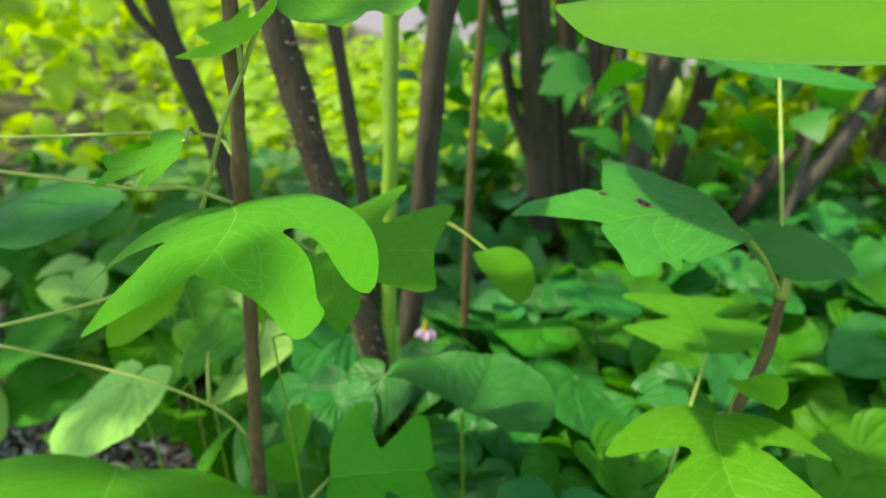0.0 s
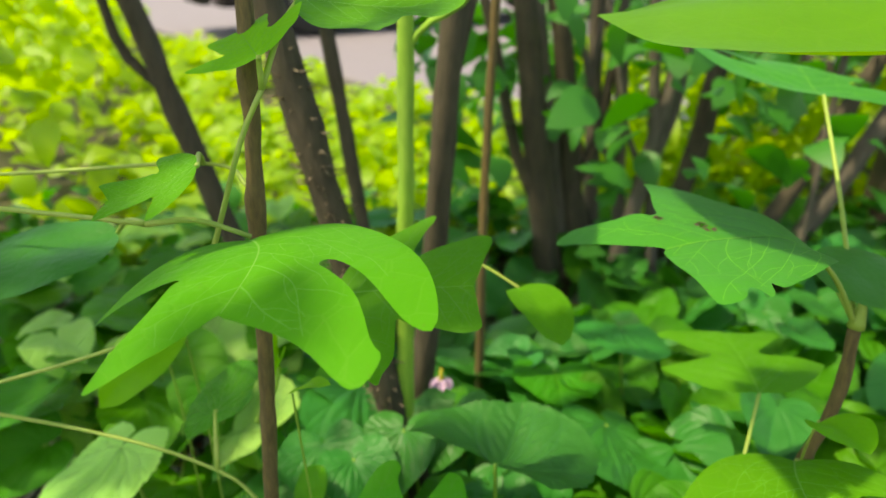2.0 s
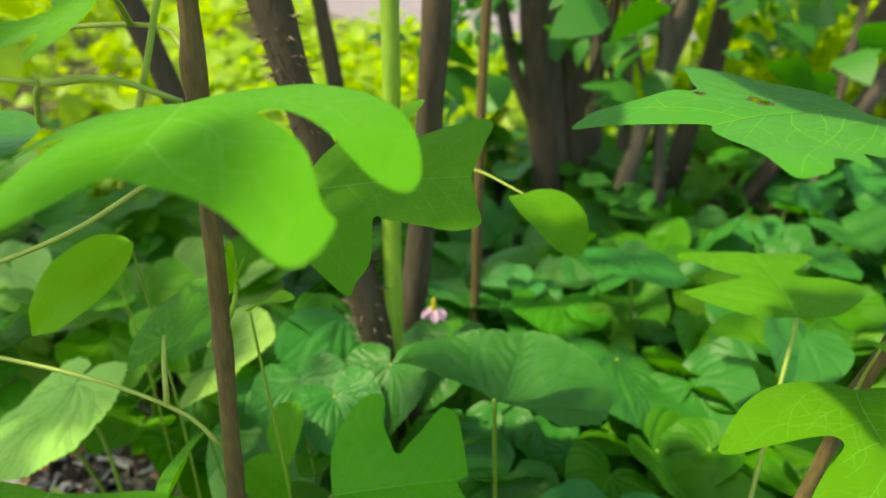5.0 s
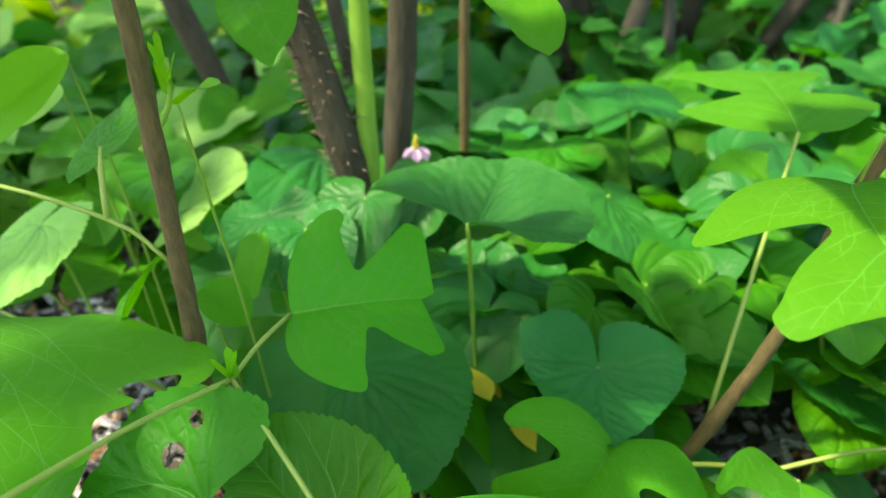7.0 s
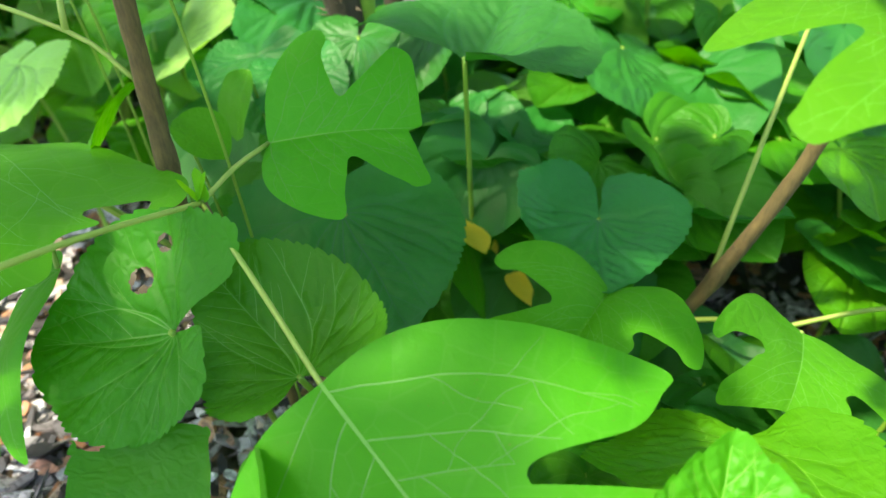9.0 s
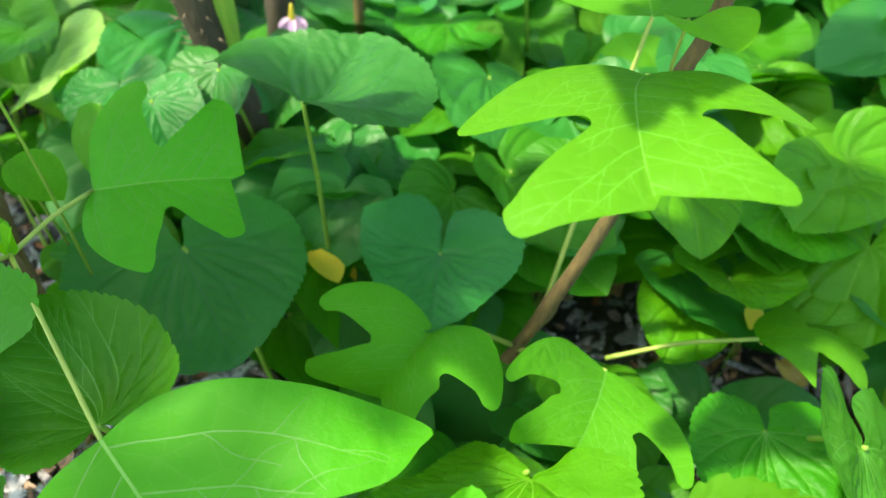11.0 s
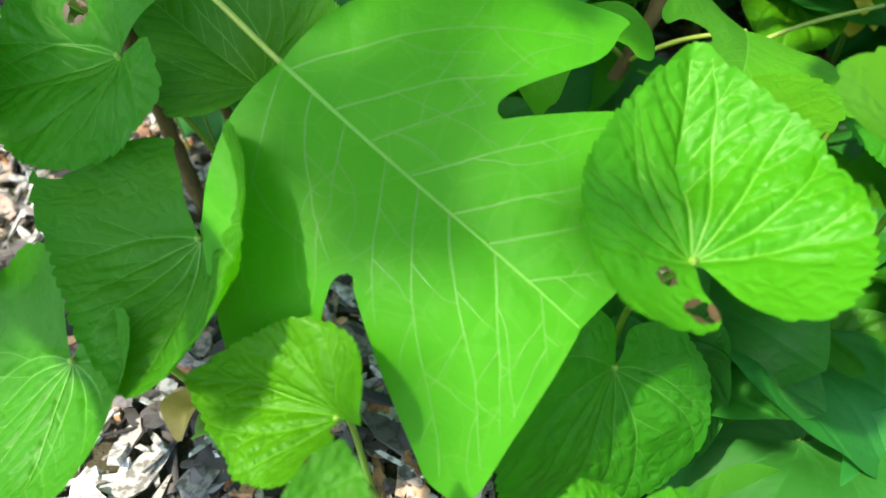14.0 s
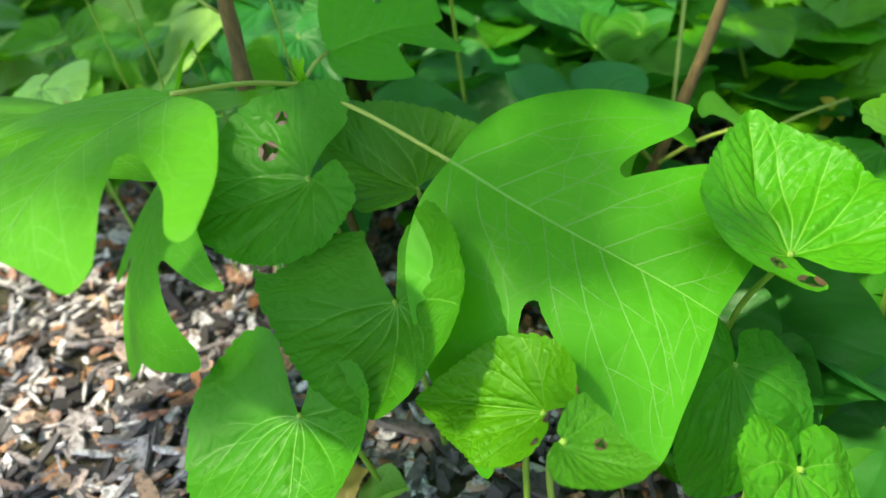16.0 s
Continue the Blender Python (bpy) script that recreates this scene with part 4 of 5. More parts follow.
# P2, C, C2 and T5 wear skins whose colour holds the shade.
OWN = {"R": dict(material=YOUNG_SKIN), "P": dict(material=OLIVE_SKIN), "T5": dict(material=SKY_TINT_SKIN), "D": dict(material=SMALL_SKIN), "P2": dict(material=SHADE_TINT_SKIN), "C2": dict(material=SHADE_TINT_SKIN), "B": dict(material=SMALL_SKIN), "C": dict(material=SHADE_TINT_SKIN, hole=((0.12, 0.53, 0.035), (0.16, 0.54, 0.03), (0.26, 0.73, 0.022)))}
for name, at in (("H", (0.162, 0.378, 0.205)), ("K", (0.114, 0.381, 0.065)), ("J", (0.114, 0.381, 0.062)), ("C", BUD), ("D", (0.128, 0.386, 0.088)), ("J3", (0.16, 0.375, 0.06)), ("P2", BUD), ("C2", BUD), ("P", (0.20, 0.30, 0.40)), ("B", (-0.088, 0.375, 0.325)), ("A", (-0.119, 0.342, 0.360)), ("S", (-0.112, 0.40, 0.368)), ("T7", (-0.122, 0.384, 0.220)), ("R", (-0.073, 0.35, 0.406)), ("Q", (-0.073, 0.35, 0.406)), ("F", (-0.003, 0.53, 0.27)), ("T5", (-0.119, 0.342, 0.360)), ("N", (-0.15, 0.37, 0.16)), ("M", (-0.106, 0.377, 0.12))):
    owner = left_sapling if name in ("A", "B", "S", "T7", "R", "Q", "F", "T5", "N", "M") else right_sapling
    posed(name, owner, **OWN.get(name, {}))
    b = foot(name)
    r = 0.0006 if name == "F" else 0.001
    stalk(owner, [at, Vector(at).lerp(b, 0.5) + Vector((0, 0, 0.004)), b], r * 1.3, r)
oval_leaf(right_sapling, (0.157, 0.36, 0.248), -174, 23, 0, 0.0328, 1.03, 0.5, (0.25, 0.25), (0.0, 0.0), seed=295, material=YOUNG_SKIN)
stalk(right_sapling, [(0.162, 0.378, 0.205), (0.158, 0.368, 0.228), (0.157, 0.36, 0.248)], 0.0008, 0.0006)
SHOOT = (-0.0905, 0.397, 0.263)
stalk(left_sapling, [(-0.0985, 0.378, 0.250), (-0.093, 0.39, 0.256), SHOOT, (-0.0912, 0.405, 0.274)], 0.0016, 0.0008, GREEN_STEM, "shoot", "pale green leafy shoot")
for k, (rise, turn, lean, long) in enumerate(((0.0, 40, 62, 0.014), (0.004, -70, 55, 0.012), (0.008, 150, 66, 0.013), (0.011, -20, 75, 0.012))):
    me = leaf_mesh("stipule", blade(oval_half(0.7, 0.08), 0.2), long, 0.6, -0.3, (0.3, 0.3))
    seat(part("stipule", me, YOUNG_SKIN, left_sapling), (SHOOT[0], SHOOT[1], SHOOT[2] + rise), turn, lean, 0)
for points, r in (([(-0.34, 0.36, 0.385), (-0.17, 0.345, 0.367), (-0.119, 0.342, 0.360)], 0.0011), ([(-0.34, 0.45, 0.36), (-0.218, 0.42, 0.362), (-0.112, 0.40, 0.368), (-0.088, 0.378, 0.362)], 0.001),
                  ([(-0.108, 0.352, 0.325), (-0.097, 0.351, 0.35), (-0.083, 0.35, 0.387), (-0.073, 0.35, 0.406)], 0.0012), ([(-0.34, 0.41, 0.27), (-0.186, 0.395, 0.239), (-0.122, 0.384, 0.220), (-0.1, 0.376, 0.204)], 0.001), ([(-0.106, 0.377, 0.12), (-0.13, 0.375, 0.15), (-0.15, 0.37, 0.16)], 0.0012), ([(-0.30, 0.37, 0.26), (-0.154, 0.36, 0.299), (-0.095, 0.36, 0.327)], 0.001)):
    stalk(left_sapling, points, r, r * 0.9, name="twig")

# ---- violets close to the walk ----
def violet(name, skin_of, root, **more):
    plant = thing("violet_plant", (root[0], root[1], 0.0), more.pop("label"), "violet", "violets")
    posed(name, plant, material=skin_of, **more)
    b = foot(name)
    stalk(plant, [(root[0], root[1], -0.01), Vector((root[0], root[1], 0)).lerp(b, 0.55) + Vector((0, 0.01, 0.008)), b], 0.0016, 0.0011, VIOLET_STALK)
    return plant


violet("W", FRESH_SKIN, (0.06, 0.23), groove=0.036, hole=((-0.15, -0.12, 0.04), (-0.04, -0.28, 0.055)), label="bright green heart-shaped violet leaf with chewed holes")
violet("V", FRESH_SKIN, (0.16, 0.24), groove=0.028, label="bright green broad violet leaf with toothed edge")
violet("X", VIOLET_SKIN, (-0.05, 0.27), groove=0.034, label="green violet leaf with one half folded up")
violet("Y", VIOLET_SKIN, (-0.08, 0.25), groove=0.030, label="smooth green heart-shaped violet leaf over wood chips")
violet("Z", FRESH_SKIN, (-0.03, 0.21), groove=0.034, hole=((-0.07, -0.06, 0.035), (-0.31, -0.10, 0.035)), label="small light green cupped violet leaf")
violet("Z2", VIOLET_SKIN, (-0.02, 0.20), hole=((-0.20, 0.40, 0.06),), label="small curled green violet leaf")
violet("V3", VIOLET_SKIN, (-0.06, 0.33), hole=((0.53, 0.07, 0.045), (0.33, 0.26, 0.065)), label="dark green round violet leaf with brown holes")
violet("V2", VIOLET_SKIN, (-0.02, 0.30), label="round green violet leaf beneath a lobed leaf")
violet("V1", SKY_TINT_SKIN, (0.07, 0.41), label="bluish green heart-shaped violet leaf")
violet("V1b", SKY_TINT_SKIN, (0.06, 0.52), label="bluish green violet leaf")
violet("Vd", SKY_TINT_SKIN, (0.0, 0.37), label="large dark green violet leaf in shade")
violet("U1", FRESH_SKIN, (0.10, 0.30), groove=0.03, label="bright wrinkled violet leaf low down")
violet("U2", VIOLET_SKIN, (0.20, 0.34), label="smooth pale green violet leaf")
# U5 and U6 take the lighter skin in place of sky sheen.
violet("U5", FRESH_SKIN, (0.22, 0.43), label="green heart-shaped violet leaf over mulch")
violet("U6", FRESH_SKIN, (0.33, 0.55), label="broad green violet leaf on a thin stalk")
violet("U7", VIOLET_SKIN, (0.23, 0.33), label="green upright violet leaf with strong veins")
violet("U8", VIOLET_SKIN, (0.07, 0.24), label="dark green violet leaf in deep shade")
violet("U9", FRESH_SKIN, (0.05, 0.18), label="bright yellow-green violet leaf close by")
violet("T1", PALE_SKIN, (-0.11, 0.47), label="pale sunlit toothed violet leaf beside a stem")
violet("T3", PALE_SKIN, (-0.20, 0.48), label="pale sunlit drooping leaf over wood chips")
violet("T8", SKY_TINT_SKIN, (-0.05, 0.56), label="bluish green violet leaf beside the thorny trunk")
violet("T9", SKY_TINT_SKIN, (0.13, 0.55), label="bluish green drooping violet leaf")
violet("T10", VIOLET_SKIN, (0.10, 0.65), label="green violet leaf in the undergrowth")
violet("T11", SKY_TINT_SKIN, (0.16, 0.63), label="bluish green violet leaf raised on its stalk")
for x, y, z, size, head in ((-0.036, 0.50, 0.158, 0.044, 165), (-0.068, 0.48, 0.152, 0.040, 205), (0.0, 0.56, 0.135, 0.05, 150), (-0.09, 0.50, 0.15, 0.045, 190)):
    plant = thing("violet_plant", (x + 0.01, y + 0.02, 0.0), "bluish green violet at the foot of the thorny trunk", "violet", "violets")
    violet_leaf(plant, (x, y, z), head, -22, 8, size, 1.0, 0.5, (0.2, 0.2), (0, 0), seed=int(size * 1000), material=SKY_TINT_SKIN)
    stalk(plant, [(x + 0.01, y + 0.02, -0.01), (x + 0.008, y + 0.015, z * 0.6), (x, y, z)], 0.0015, 0.001, VIOLET_STALK)
violet("E", SKY_TINT_SKIN, (0.02, 0.42), label="flat broad dark green violet leaf")


# ---- small things between the leaves ----
flower = thing("pink_flower", (-0.008, 0.585, 0.130), "small pink blossom on a thin stalk", "flower")
stalk(flower, [(-0.012, 0.60, 0.0), (-0.010, 0.592, 0.08), (-0.008, 0.585, 0.140)], 0.0012, 0.001, VIOLET_STALK, "stalk")
for k in range(5):
    me = leaf_mesh("petal", blade(oval_half(1.2, 0.08), 0.16), 0.013, 1.1, 0.7, (0.2, 0.2))
    seat(part("petal", me, PINK_PETAL, flower), (-0.008, 0.585, 0.146), k * 72 + 150, -35, 0)
part("calyx", tube("calyx", local(flower, [(-0.008, 0.585, 0.141), (-0.008, 0.585, 0.148), (-0.0075, 0.585, 0.155)]), 0.003, 0.001, 7, 0.003), YELLOW_LEAF, flower, "orange calyx")
rng = random.Random(4)
spots = [(0.026, 0.425), (0.038, 0.418), (0.03, 0.44), (0.012, 0.435), (0.035, 0.475), (0.0, 0.485), (-0.035, 0.56), (-0.05, 0.55), (0.24, 0.40), (-0.03, 0.60), (0.015, 0.49), (0.04, 0.46), (-0.055, 0.50), (0.25, 0.41)]
for x, y in spots:
    z = rng.uniform(0.045, 0.088)
    leaflet = thing("yellow_leaflet", (x, y, 0.0), "small yellowed leaf low among the stalks", "leaf", "yellow leaflets")
    me = leaf_mesh("blade", blade(oval_half(1.0, 0.1), 0.2), rng.uniform(0.016, 0.026), 1.0, 0.5, (0.2, 0.2))
    seat(part("blade", me, YELLOW_LEAF, leaflet), (x, y, z), rng.uniform(120, 240), rng.uniform(-30, 10), rng.uniform(-20, 20))
    stalk(leaflet, [(x, y + 0.004, -0.005), (x + 0.002, y + 0.003, z * 0.5), (x, y, z)], 0.0007, 0.0005, VIOLET_STALK, "stalk")
withered = thing("withered_leaf", (-0.058, 0.487, 0.11), "narrow yellow withered leaf on a thin stalk", "leaf")
seat(part("blade", leaf_mesh("blade", blade(oval_half(0.6, 0.1), 0.2), 0.022, 0.7, 0.2, (0.6, 0.6)), YELLOW_LEAF, withered), (-0.052, 0.487, 0.141), 130, -50, 0)
stalk(withered, [(-0.054, 0.50, 0.0), (-0.050, 0.495, 0.08), (-0.052, 0.487, 0.141)], 0.0009, 0.0006, VIOLET_STALK, "stalk")


# ---- lone leaves of small seedlings between the violets ----
for base, head, pitch, size, roll, wide, skin_of, label in (
        ((-0.154, 0.46, 0.262), 136, -21, 0.059, -35, 0.55, YOUNG_SKIN, "long yellow-green sunlit seedling leaf"),
        ((-0.121, 0.42, 0.178), 148, -17, 0.0492, 40, 0.7, FRESH_SKIN, "folded bright green seedling leaf"),
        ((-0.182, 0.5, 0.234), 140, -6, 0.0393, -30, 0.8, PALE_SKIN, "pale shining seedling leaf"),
        ((-0.079, 0.37, 0.269), -122, 40, 0.0247, 0, 0.5, YOUNG_SKIN, "small narrow light green leaflet"),
        ((-0.1, 0.4, 0.174), -115, -25, 0.0257, 10, 1.0, TULIP_SKIN, "small bright green seedling leaf"),
        ((-0.085, 0.46, 0.163), 145, -45, 0.0342, 10, 0.9, TULIP_SKIN, "oval dark green seedling leaf"),
):
    seedling_leaf = thing("seedling_plant", (base[0] + 0.004, base[1] + 0.01, 0.0), label, "seedling", "seedlings")
    oval_leaf(seedling_leaf, base, head, pitch, roll, size, wide * 1.15, 0.5, (0.25, 0.25), (0.0, 0.0), seed=int(size * 9000), material=skin_of)
    stalk(seedling_leaf, [(base[0] + 0.004, base[1] + 0.01, -0.01), (base[0] + 0.003, base[1] + 0.008, base[2] * 0.6), base], 0.0008, 0.0006, VIOLET_STALK, "stem")
for place, head, size, skin_of, label in (((-0.093, 0.263, 0.02), 150, 0.024, WITHERED, "withered yellow leaf lying on the wood chips"), ((-0.074, 0.242, 0.02), 80, 0.026, PALE_SKIN, "pale yellow-green leaf lying on the wood chips"), ((0.30, 0.46, 0.02), 40, 0.022, WITHERED, "fallen yellow leaf on the mulch"), ((0.35, 0.52, 0.018), 120, 0.024, WITHERED, "fallen yellow leaf on the mulch"), ((0.27, 0.40, 0.02), 200, 0.02, WITHERED, "fallen yellow leaf on the mulch")):
    fallen = thing("fallen_leaf", (place[0], place[1], 0.0), label, "leaf", "fallen leaves")
    seat(part("blade", leaf_mesh("blade", blade(oval_half(1.1, 0.06), 0.12), size, 1.1, 0.9, (0.6, 0.7), (0.5, -0.4), 0.12, int(head)), skin_of, fallen), place, head, 12, 10)
# ---- shrubs behind: trunks, undergrowth, far foliage ----
def trunk(name, label, pieces, material, group="shrub trunks"):
    """pieces: each a list of points with its two radii."""
    base = pieces[0][0][0]
    ob = thing(name, (base[0], base[1], 0.0), label, "shrub", group)
    for i, (points, r0, r1) in enumerate(pieces):
        part("trunk" if i == 0 else "limb", tube("trunk", local(ob, points), r0, r1, 12, 0.03, 0.35), material, ob)
    return ob


def line(a, b, low, high, sway=0.012):
    """Carries a straight stem through two places down to one height and up to another."""
    a, b = Vector(a), Vector(b)
    d = (b - a) / (b.z - a.z)
    at = [low, (low * 2 + high) / 3, (low + 2 * high) / 3, high]
    return [tuple(a + d * (z - a.z) + Vector((sway * noise.noise((z * 5, a.x * 9, 0)), 0, 0))) for z in at]


thorny = trunk("thorny_trunk", "dark leaning trunk with bristly thorns", [(line((-0.045, 0.53, 0.165), (-0.0945, 0.53, 0.395), -0.02, 1.2, 0.0), 0.0112, 0.0085)], SHRUB_BARK)
cane = trunk("green_cane", "upright light green thorny cane", [(line((-0.0355, 0.53, 0.153), (-0.0235, 0.53, 0.388), -0.02, 1.1, 0.0), 0.0058, 0.0045), ([(-0.024, 0.53, 0.385), (-0.021, 0.529, 0.402), (-0.008, 0.525, 0.416), (0.010, 0.52, 0.425), (0.04, 0.51, 0.46)], 0.0022, 0.0015)], GREEN_STEM)


def thorns(owner, a, b, low, high, r, count, length, material, seed):
    """Small spines standing off a stem, each a part."""
    rng = random.Random(seed)
    spike = mesh_of("thorn", [(0.09, 0, 0), (-0.045, 0.08, 0), (-0.045, -0.08, 0), (0.10, 0.03, 1.0)], [(0, 1, 3), (1, 2, 3), (2, 0, 3), (0, 2, 1)])
    a, b = Vector(a), Vector(b)
    d = (b - a) / (b.z - a.z)
    for _ in range(count):
        z, turn = rng.uniform(low, high), rng.uniform(0, 2 * math.pi)
        side = Vector((math.cos(turn), math.sin(turn), rng.uniform(-0.3, 0.4))).normalized()
        ob = part("thorn", spike, material, owner)
        n = length * rng.uniform(0.5, 1.2)
        ob.matrix_basis = Matrix.Translation(a + d * (z - a.z) + side * r * 0.9 - owner.location) @ Vector((0, 0, 1)).rotation_difference(side).to_matrix().to_4x4() @ Matrix.Diagonal((n, n, n, 1))


thorns(thorny, (-0.045, 0.53, 0.165), (-0.0945, 0.53, 0.395), 0.14, 0.40, 0.0112, 380, 0.0095, THORN_BARK, 5)
thorns(cane, (-0.0355, 0.53, 0.153), (-0.0235, 0.53, 0.388), 0.12, 0.40, 0.0055, 40, 0.005, GREEN_STEM, 6)
trunk("dark_trunk", "dark upright shrub trunk", [(line((-0.019, 0.62, 0.136), (0.006, 0.62, 0.366), -0.02, 1.3), 0.0098, 0.0085), ([(0.006, 0.62, 0.36), (0.035, 0.63, 0.47), (0.07, 0.64, 0.62)], 0.005, 0.003)], SHRUB_BARK)
trunk("dark_trunk", "dark leaning shrub trunk with a side limb", [(line((-0.211, 0.75, 0.262), (-0.250, 0.75, 0.405), -0.02, 1.3), 0.0105, 0.008), ([(-0.236, 0.75, 0.352), (-0.265, 0.75, 0.38), (-0.28, 0.752, 0.43), (-0.29, 0.755, 0.56)], 0.005, 0.003)], SHRUB_BARK)
trunk("thin_trunk", "thin dark upright shrub stem", [(line((-0.082, 0.8, 0.24), (-0.097, 0.8, 0.37), -0.02, 1.3), 0.0075, 0.006)], SHRUB_BARK)
trunk("thin_trunk", "thin reddish brown shrub stem", [(line((0.03, 0.66, 0.10), (0.045, 0.66, 0.36), -0.02, 1.0), 0.004, 0.003)], STEM_BARK)
clump = [((0.150, -0.03), (0.122, 0.304), 0.017), ((0.200, -0.01), (0.176, 0.302), 0.015), ((0.225, 0.0), (0.225, 0.3), 0.011), ((0.222, 0.02), (0.304, 0.331), 0.011), ((0.255, 0.0), (0.245, 0.3), 0.009), ((0.32, -0.007), (0.372, 0.23), 0.014), ((0.285, 0.0), (0.27, 0.3), 0.008), ((0.18, 0.0), (0.15, 0.3), 0.010)]
for k, ((x0, z0), (x1, z1), r) in enumerate(clump):
    y = 0.98 + 0.05 * (k % 3)
    side = 1 if k % 2 else -1
    mid = Vector((x0, y, z0)).lerp(Vector((x1, y, z1)), 0.55)
    fork = [tuple(mid), tuple(mid + Vector((side * 0.03, 0.0, 0.07))), tuple(mid + Vector((side * 0.05, 0.01, 0.17))), tuple(mid + Vector((side * 0.09, 0.02, 0.38)))]
    trunk("shrub_trunk", "grey-brown trunk of a many-stemmed shrub", [(line((x0, y, z0), (x1, y, z1), -0.03, 1.4), r, r * 0.7), (fork, r * 0.5, r * 0.3)], PALE_BARK if r < 0.0115 else SHRUB_BARK)
trunk("leaning_branch", "grey leaning branch among the shrubs", [(line((0.434, 1.0, 0.0), (0.597, 1.0, 0.268), -0.03, 0.8), 0.014, 0.010)], PALE_BARK)
trunk("leaning_branch", "dark leaning branch among the shrubs", [(line((0.375, 1.0, 0.0), (0.45, 1.0, 0.13), -0.03, 0.6), 0.013, 0.010)], SHRUB_BARK)
trunk("thin_trunk", "thin pale upright shrub stem", [(line((0.452, 0.95, 0.0), (0.462, 0.95, 0.09), -0.03, 0.5), 0.006, 0.004)], PALE_BARK)
trunk("leaning_branch", "thick dark branch lying across behind the shrubs", [([(0.328, 1.5, 0.349), (0.756, 1.55, 0.238), (1.034, 1.6, 0.137), (1.6, 1.75, -0.02)], 0.03, 0.022)], SHRUB_BARK)
trunk("tree_trunk", "thick dark tree trunk at the shrub's side", [(line((0.80, 1.2, 0.0), (0.80, 1.2, 0.3), -0.03, 2.5), 0.10, 0.08)], SHRUB_BARK)


def foliage(name, label, count, spot, size, material, seed, category, tip=0.35):
    """Many small pointed leaves, spread by spot(rng)."""
    rng = np.random.default_rng(seed)
    verts, faces = [], []
    shape = [(0, 0), (0.30, 0.25), (0.36, 0.5), (0.2, 0.82), (0, 1), (-0.2, 0.82), (-0.36, 0.5), (-0.30, 0.25)]
    for _ in range(count):
        p, s = spot(rng), size * rng.uniform(0.55, 1.3)
        m = turned(rng.uniform(0, 360), rng.normal(-8, 28), rng.normal(0, 25))
        k = len(verts)
        for i, (x, y) in enumerate(shape):
            verts.append(m @ np.array([x * s, y * s, (abs(x) * 0.35 - tip * y * y) * s]) + p)
        faces += [(k, k + 1, k + 7), (k + 1, k + 2, k + 6, k + 7), (k + 2, k + 3, k + 5, k + 6), (k + 3, k + 4, k + 5)]
    return tagged(part(name, mesh_of(name, verts, faces), material), label, category, kind="stuff")


def box_spot(x0, x1, y0, y1, z0, z1, clump_size=0.0):
    def spot(rng):
        x, y = rng.uniform(x0, x1), rng.uniform(y0, y1)
        if clump_size:
            x += clump_size * math.sin(7 * x + 3 * y) * rng.uniform(0, 1)
        return np.array([x, y, rng.uniform(z0, z1) * (0.7 + 0.4 * noise.noise((x * 2.2, y * 2.2, 0)))])
    return spot


def bank(x0, x1, y0, y1, tall):
    """Spots on the near side of the drive, the growth as tall as tall(x, y) there."""
    def spot(rng):
        while True:
            x, y = rng.uniform(x0, x1), rng.uniform(y0, y1)
            edge = np.interp(x, [p[0] for p in EDGE], [p[1] for p in EDGE])
            ragged = 0.5 * noise.noise((x * 1.3, y * 1.3, 4.0)) + 0.25 * noise.noise((x * 4.0, y * 4.0, 8.0))
            if y < edge - 0.05 and min(x - x0, x1 - x) > 0.35 * (x1 - x0) * max(0.0, ragged) and y > y0 + 0.3 * ragged:
                break
        h = tall(x, y) * (0.75 + 0.5 * noise.noise((x * 2.2, y * 2.2, 0)))
        return np.array([x, y, h * rng.uniform(0.0, 1.0) ** 0.6])
    return spot


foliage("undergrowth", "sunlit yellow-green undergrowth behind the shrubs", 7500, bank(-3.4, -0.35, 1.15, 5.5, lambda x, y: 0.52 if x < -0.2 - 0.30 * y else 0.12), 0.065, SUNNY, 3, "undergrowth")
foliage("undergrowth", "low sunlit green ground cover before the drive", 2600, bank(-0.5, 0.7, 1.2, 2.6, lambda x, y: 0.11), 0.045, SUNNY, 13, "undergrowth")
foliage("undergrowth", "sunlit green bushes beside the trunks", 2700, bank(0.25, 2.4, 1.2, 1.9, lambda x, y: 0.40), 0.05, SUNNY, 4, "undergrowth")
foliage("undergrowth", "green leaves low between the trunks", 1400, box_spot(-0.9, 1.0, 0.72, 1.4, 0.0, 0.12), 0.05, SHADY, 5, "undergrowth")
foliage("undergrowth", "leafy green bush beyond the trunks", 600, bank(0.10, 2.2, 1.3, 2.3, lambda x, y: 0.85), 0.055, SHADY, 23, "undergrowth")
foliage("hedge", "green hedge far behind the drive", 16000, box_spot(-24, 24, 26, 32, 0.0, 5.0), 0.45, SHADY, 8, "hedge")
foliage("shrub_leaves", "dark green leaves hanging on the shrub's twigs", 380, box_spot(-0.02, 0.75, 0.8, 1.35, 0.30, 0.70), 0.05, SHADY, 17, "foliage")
# Unseen crown for the trunks, set sunward of them to shade the ground.
foliage("shrub_crown", "unseen green crown of the shrubs, added to shade the ground", 850, box_spot(-0.95, -0.28, 0.60, 1.1, 0.95, 1.6), 0.07, SHADY, 9, "foliage")



def clusters(centres, size):
    """Spots in leafy tufts round the centres."""
    def spot(rng):
        c = centres[rng.integers(len(centres))]
        return np.array(c) + rng.normal(0, size, 3)
    return spot


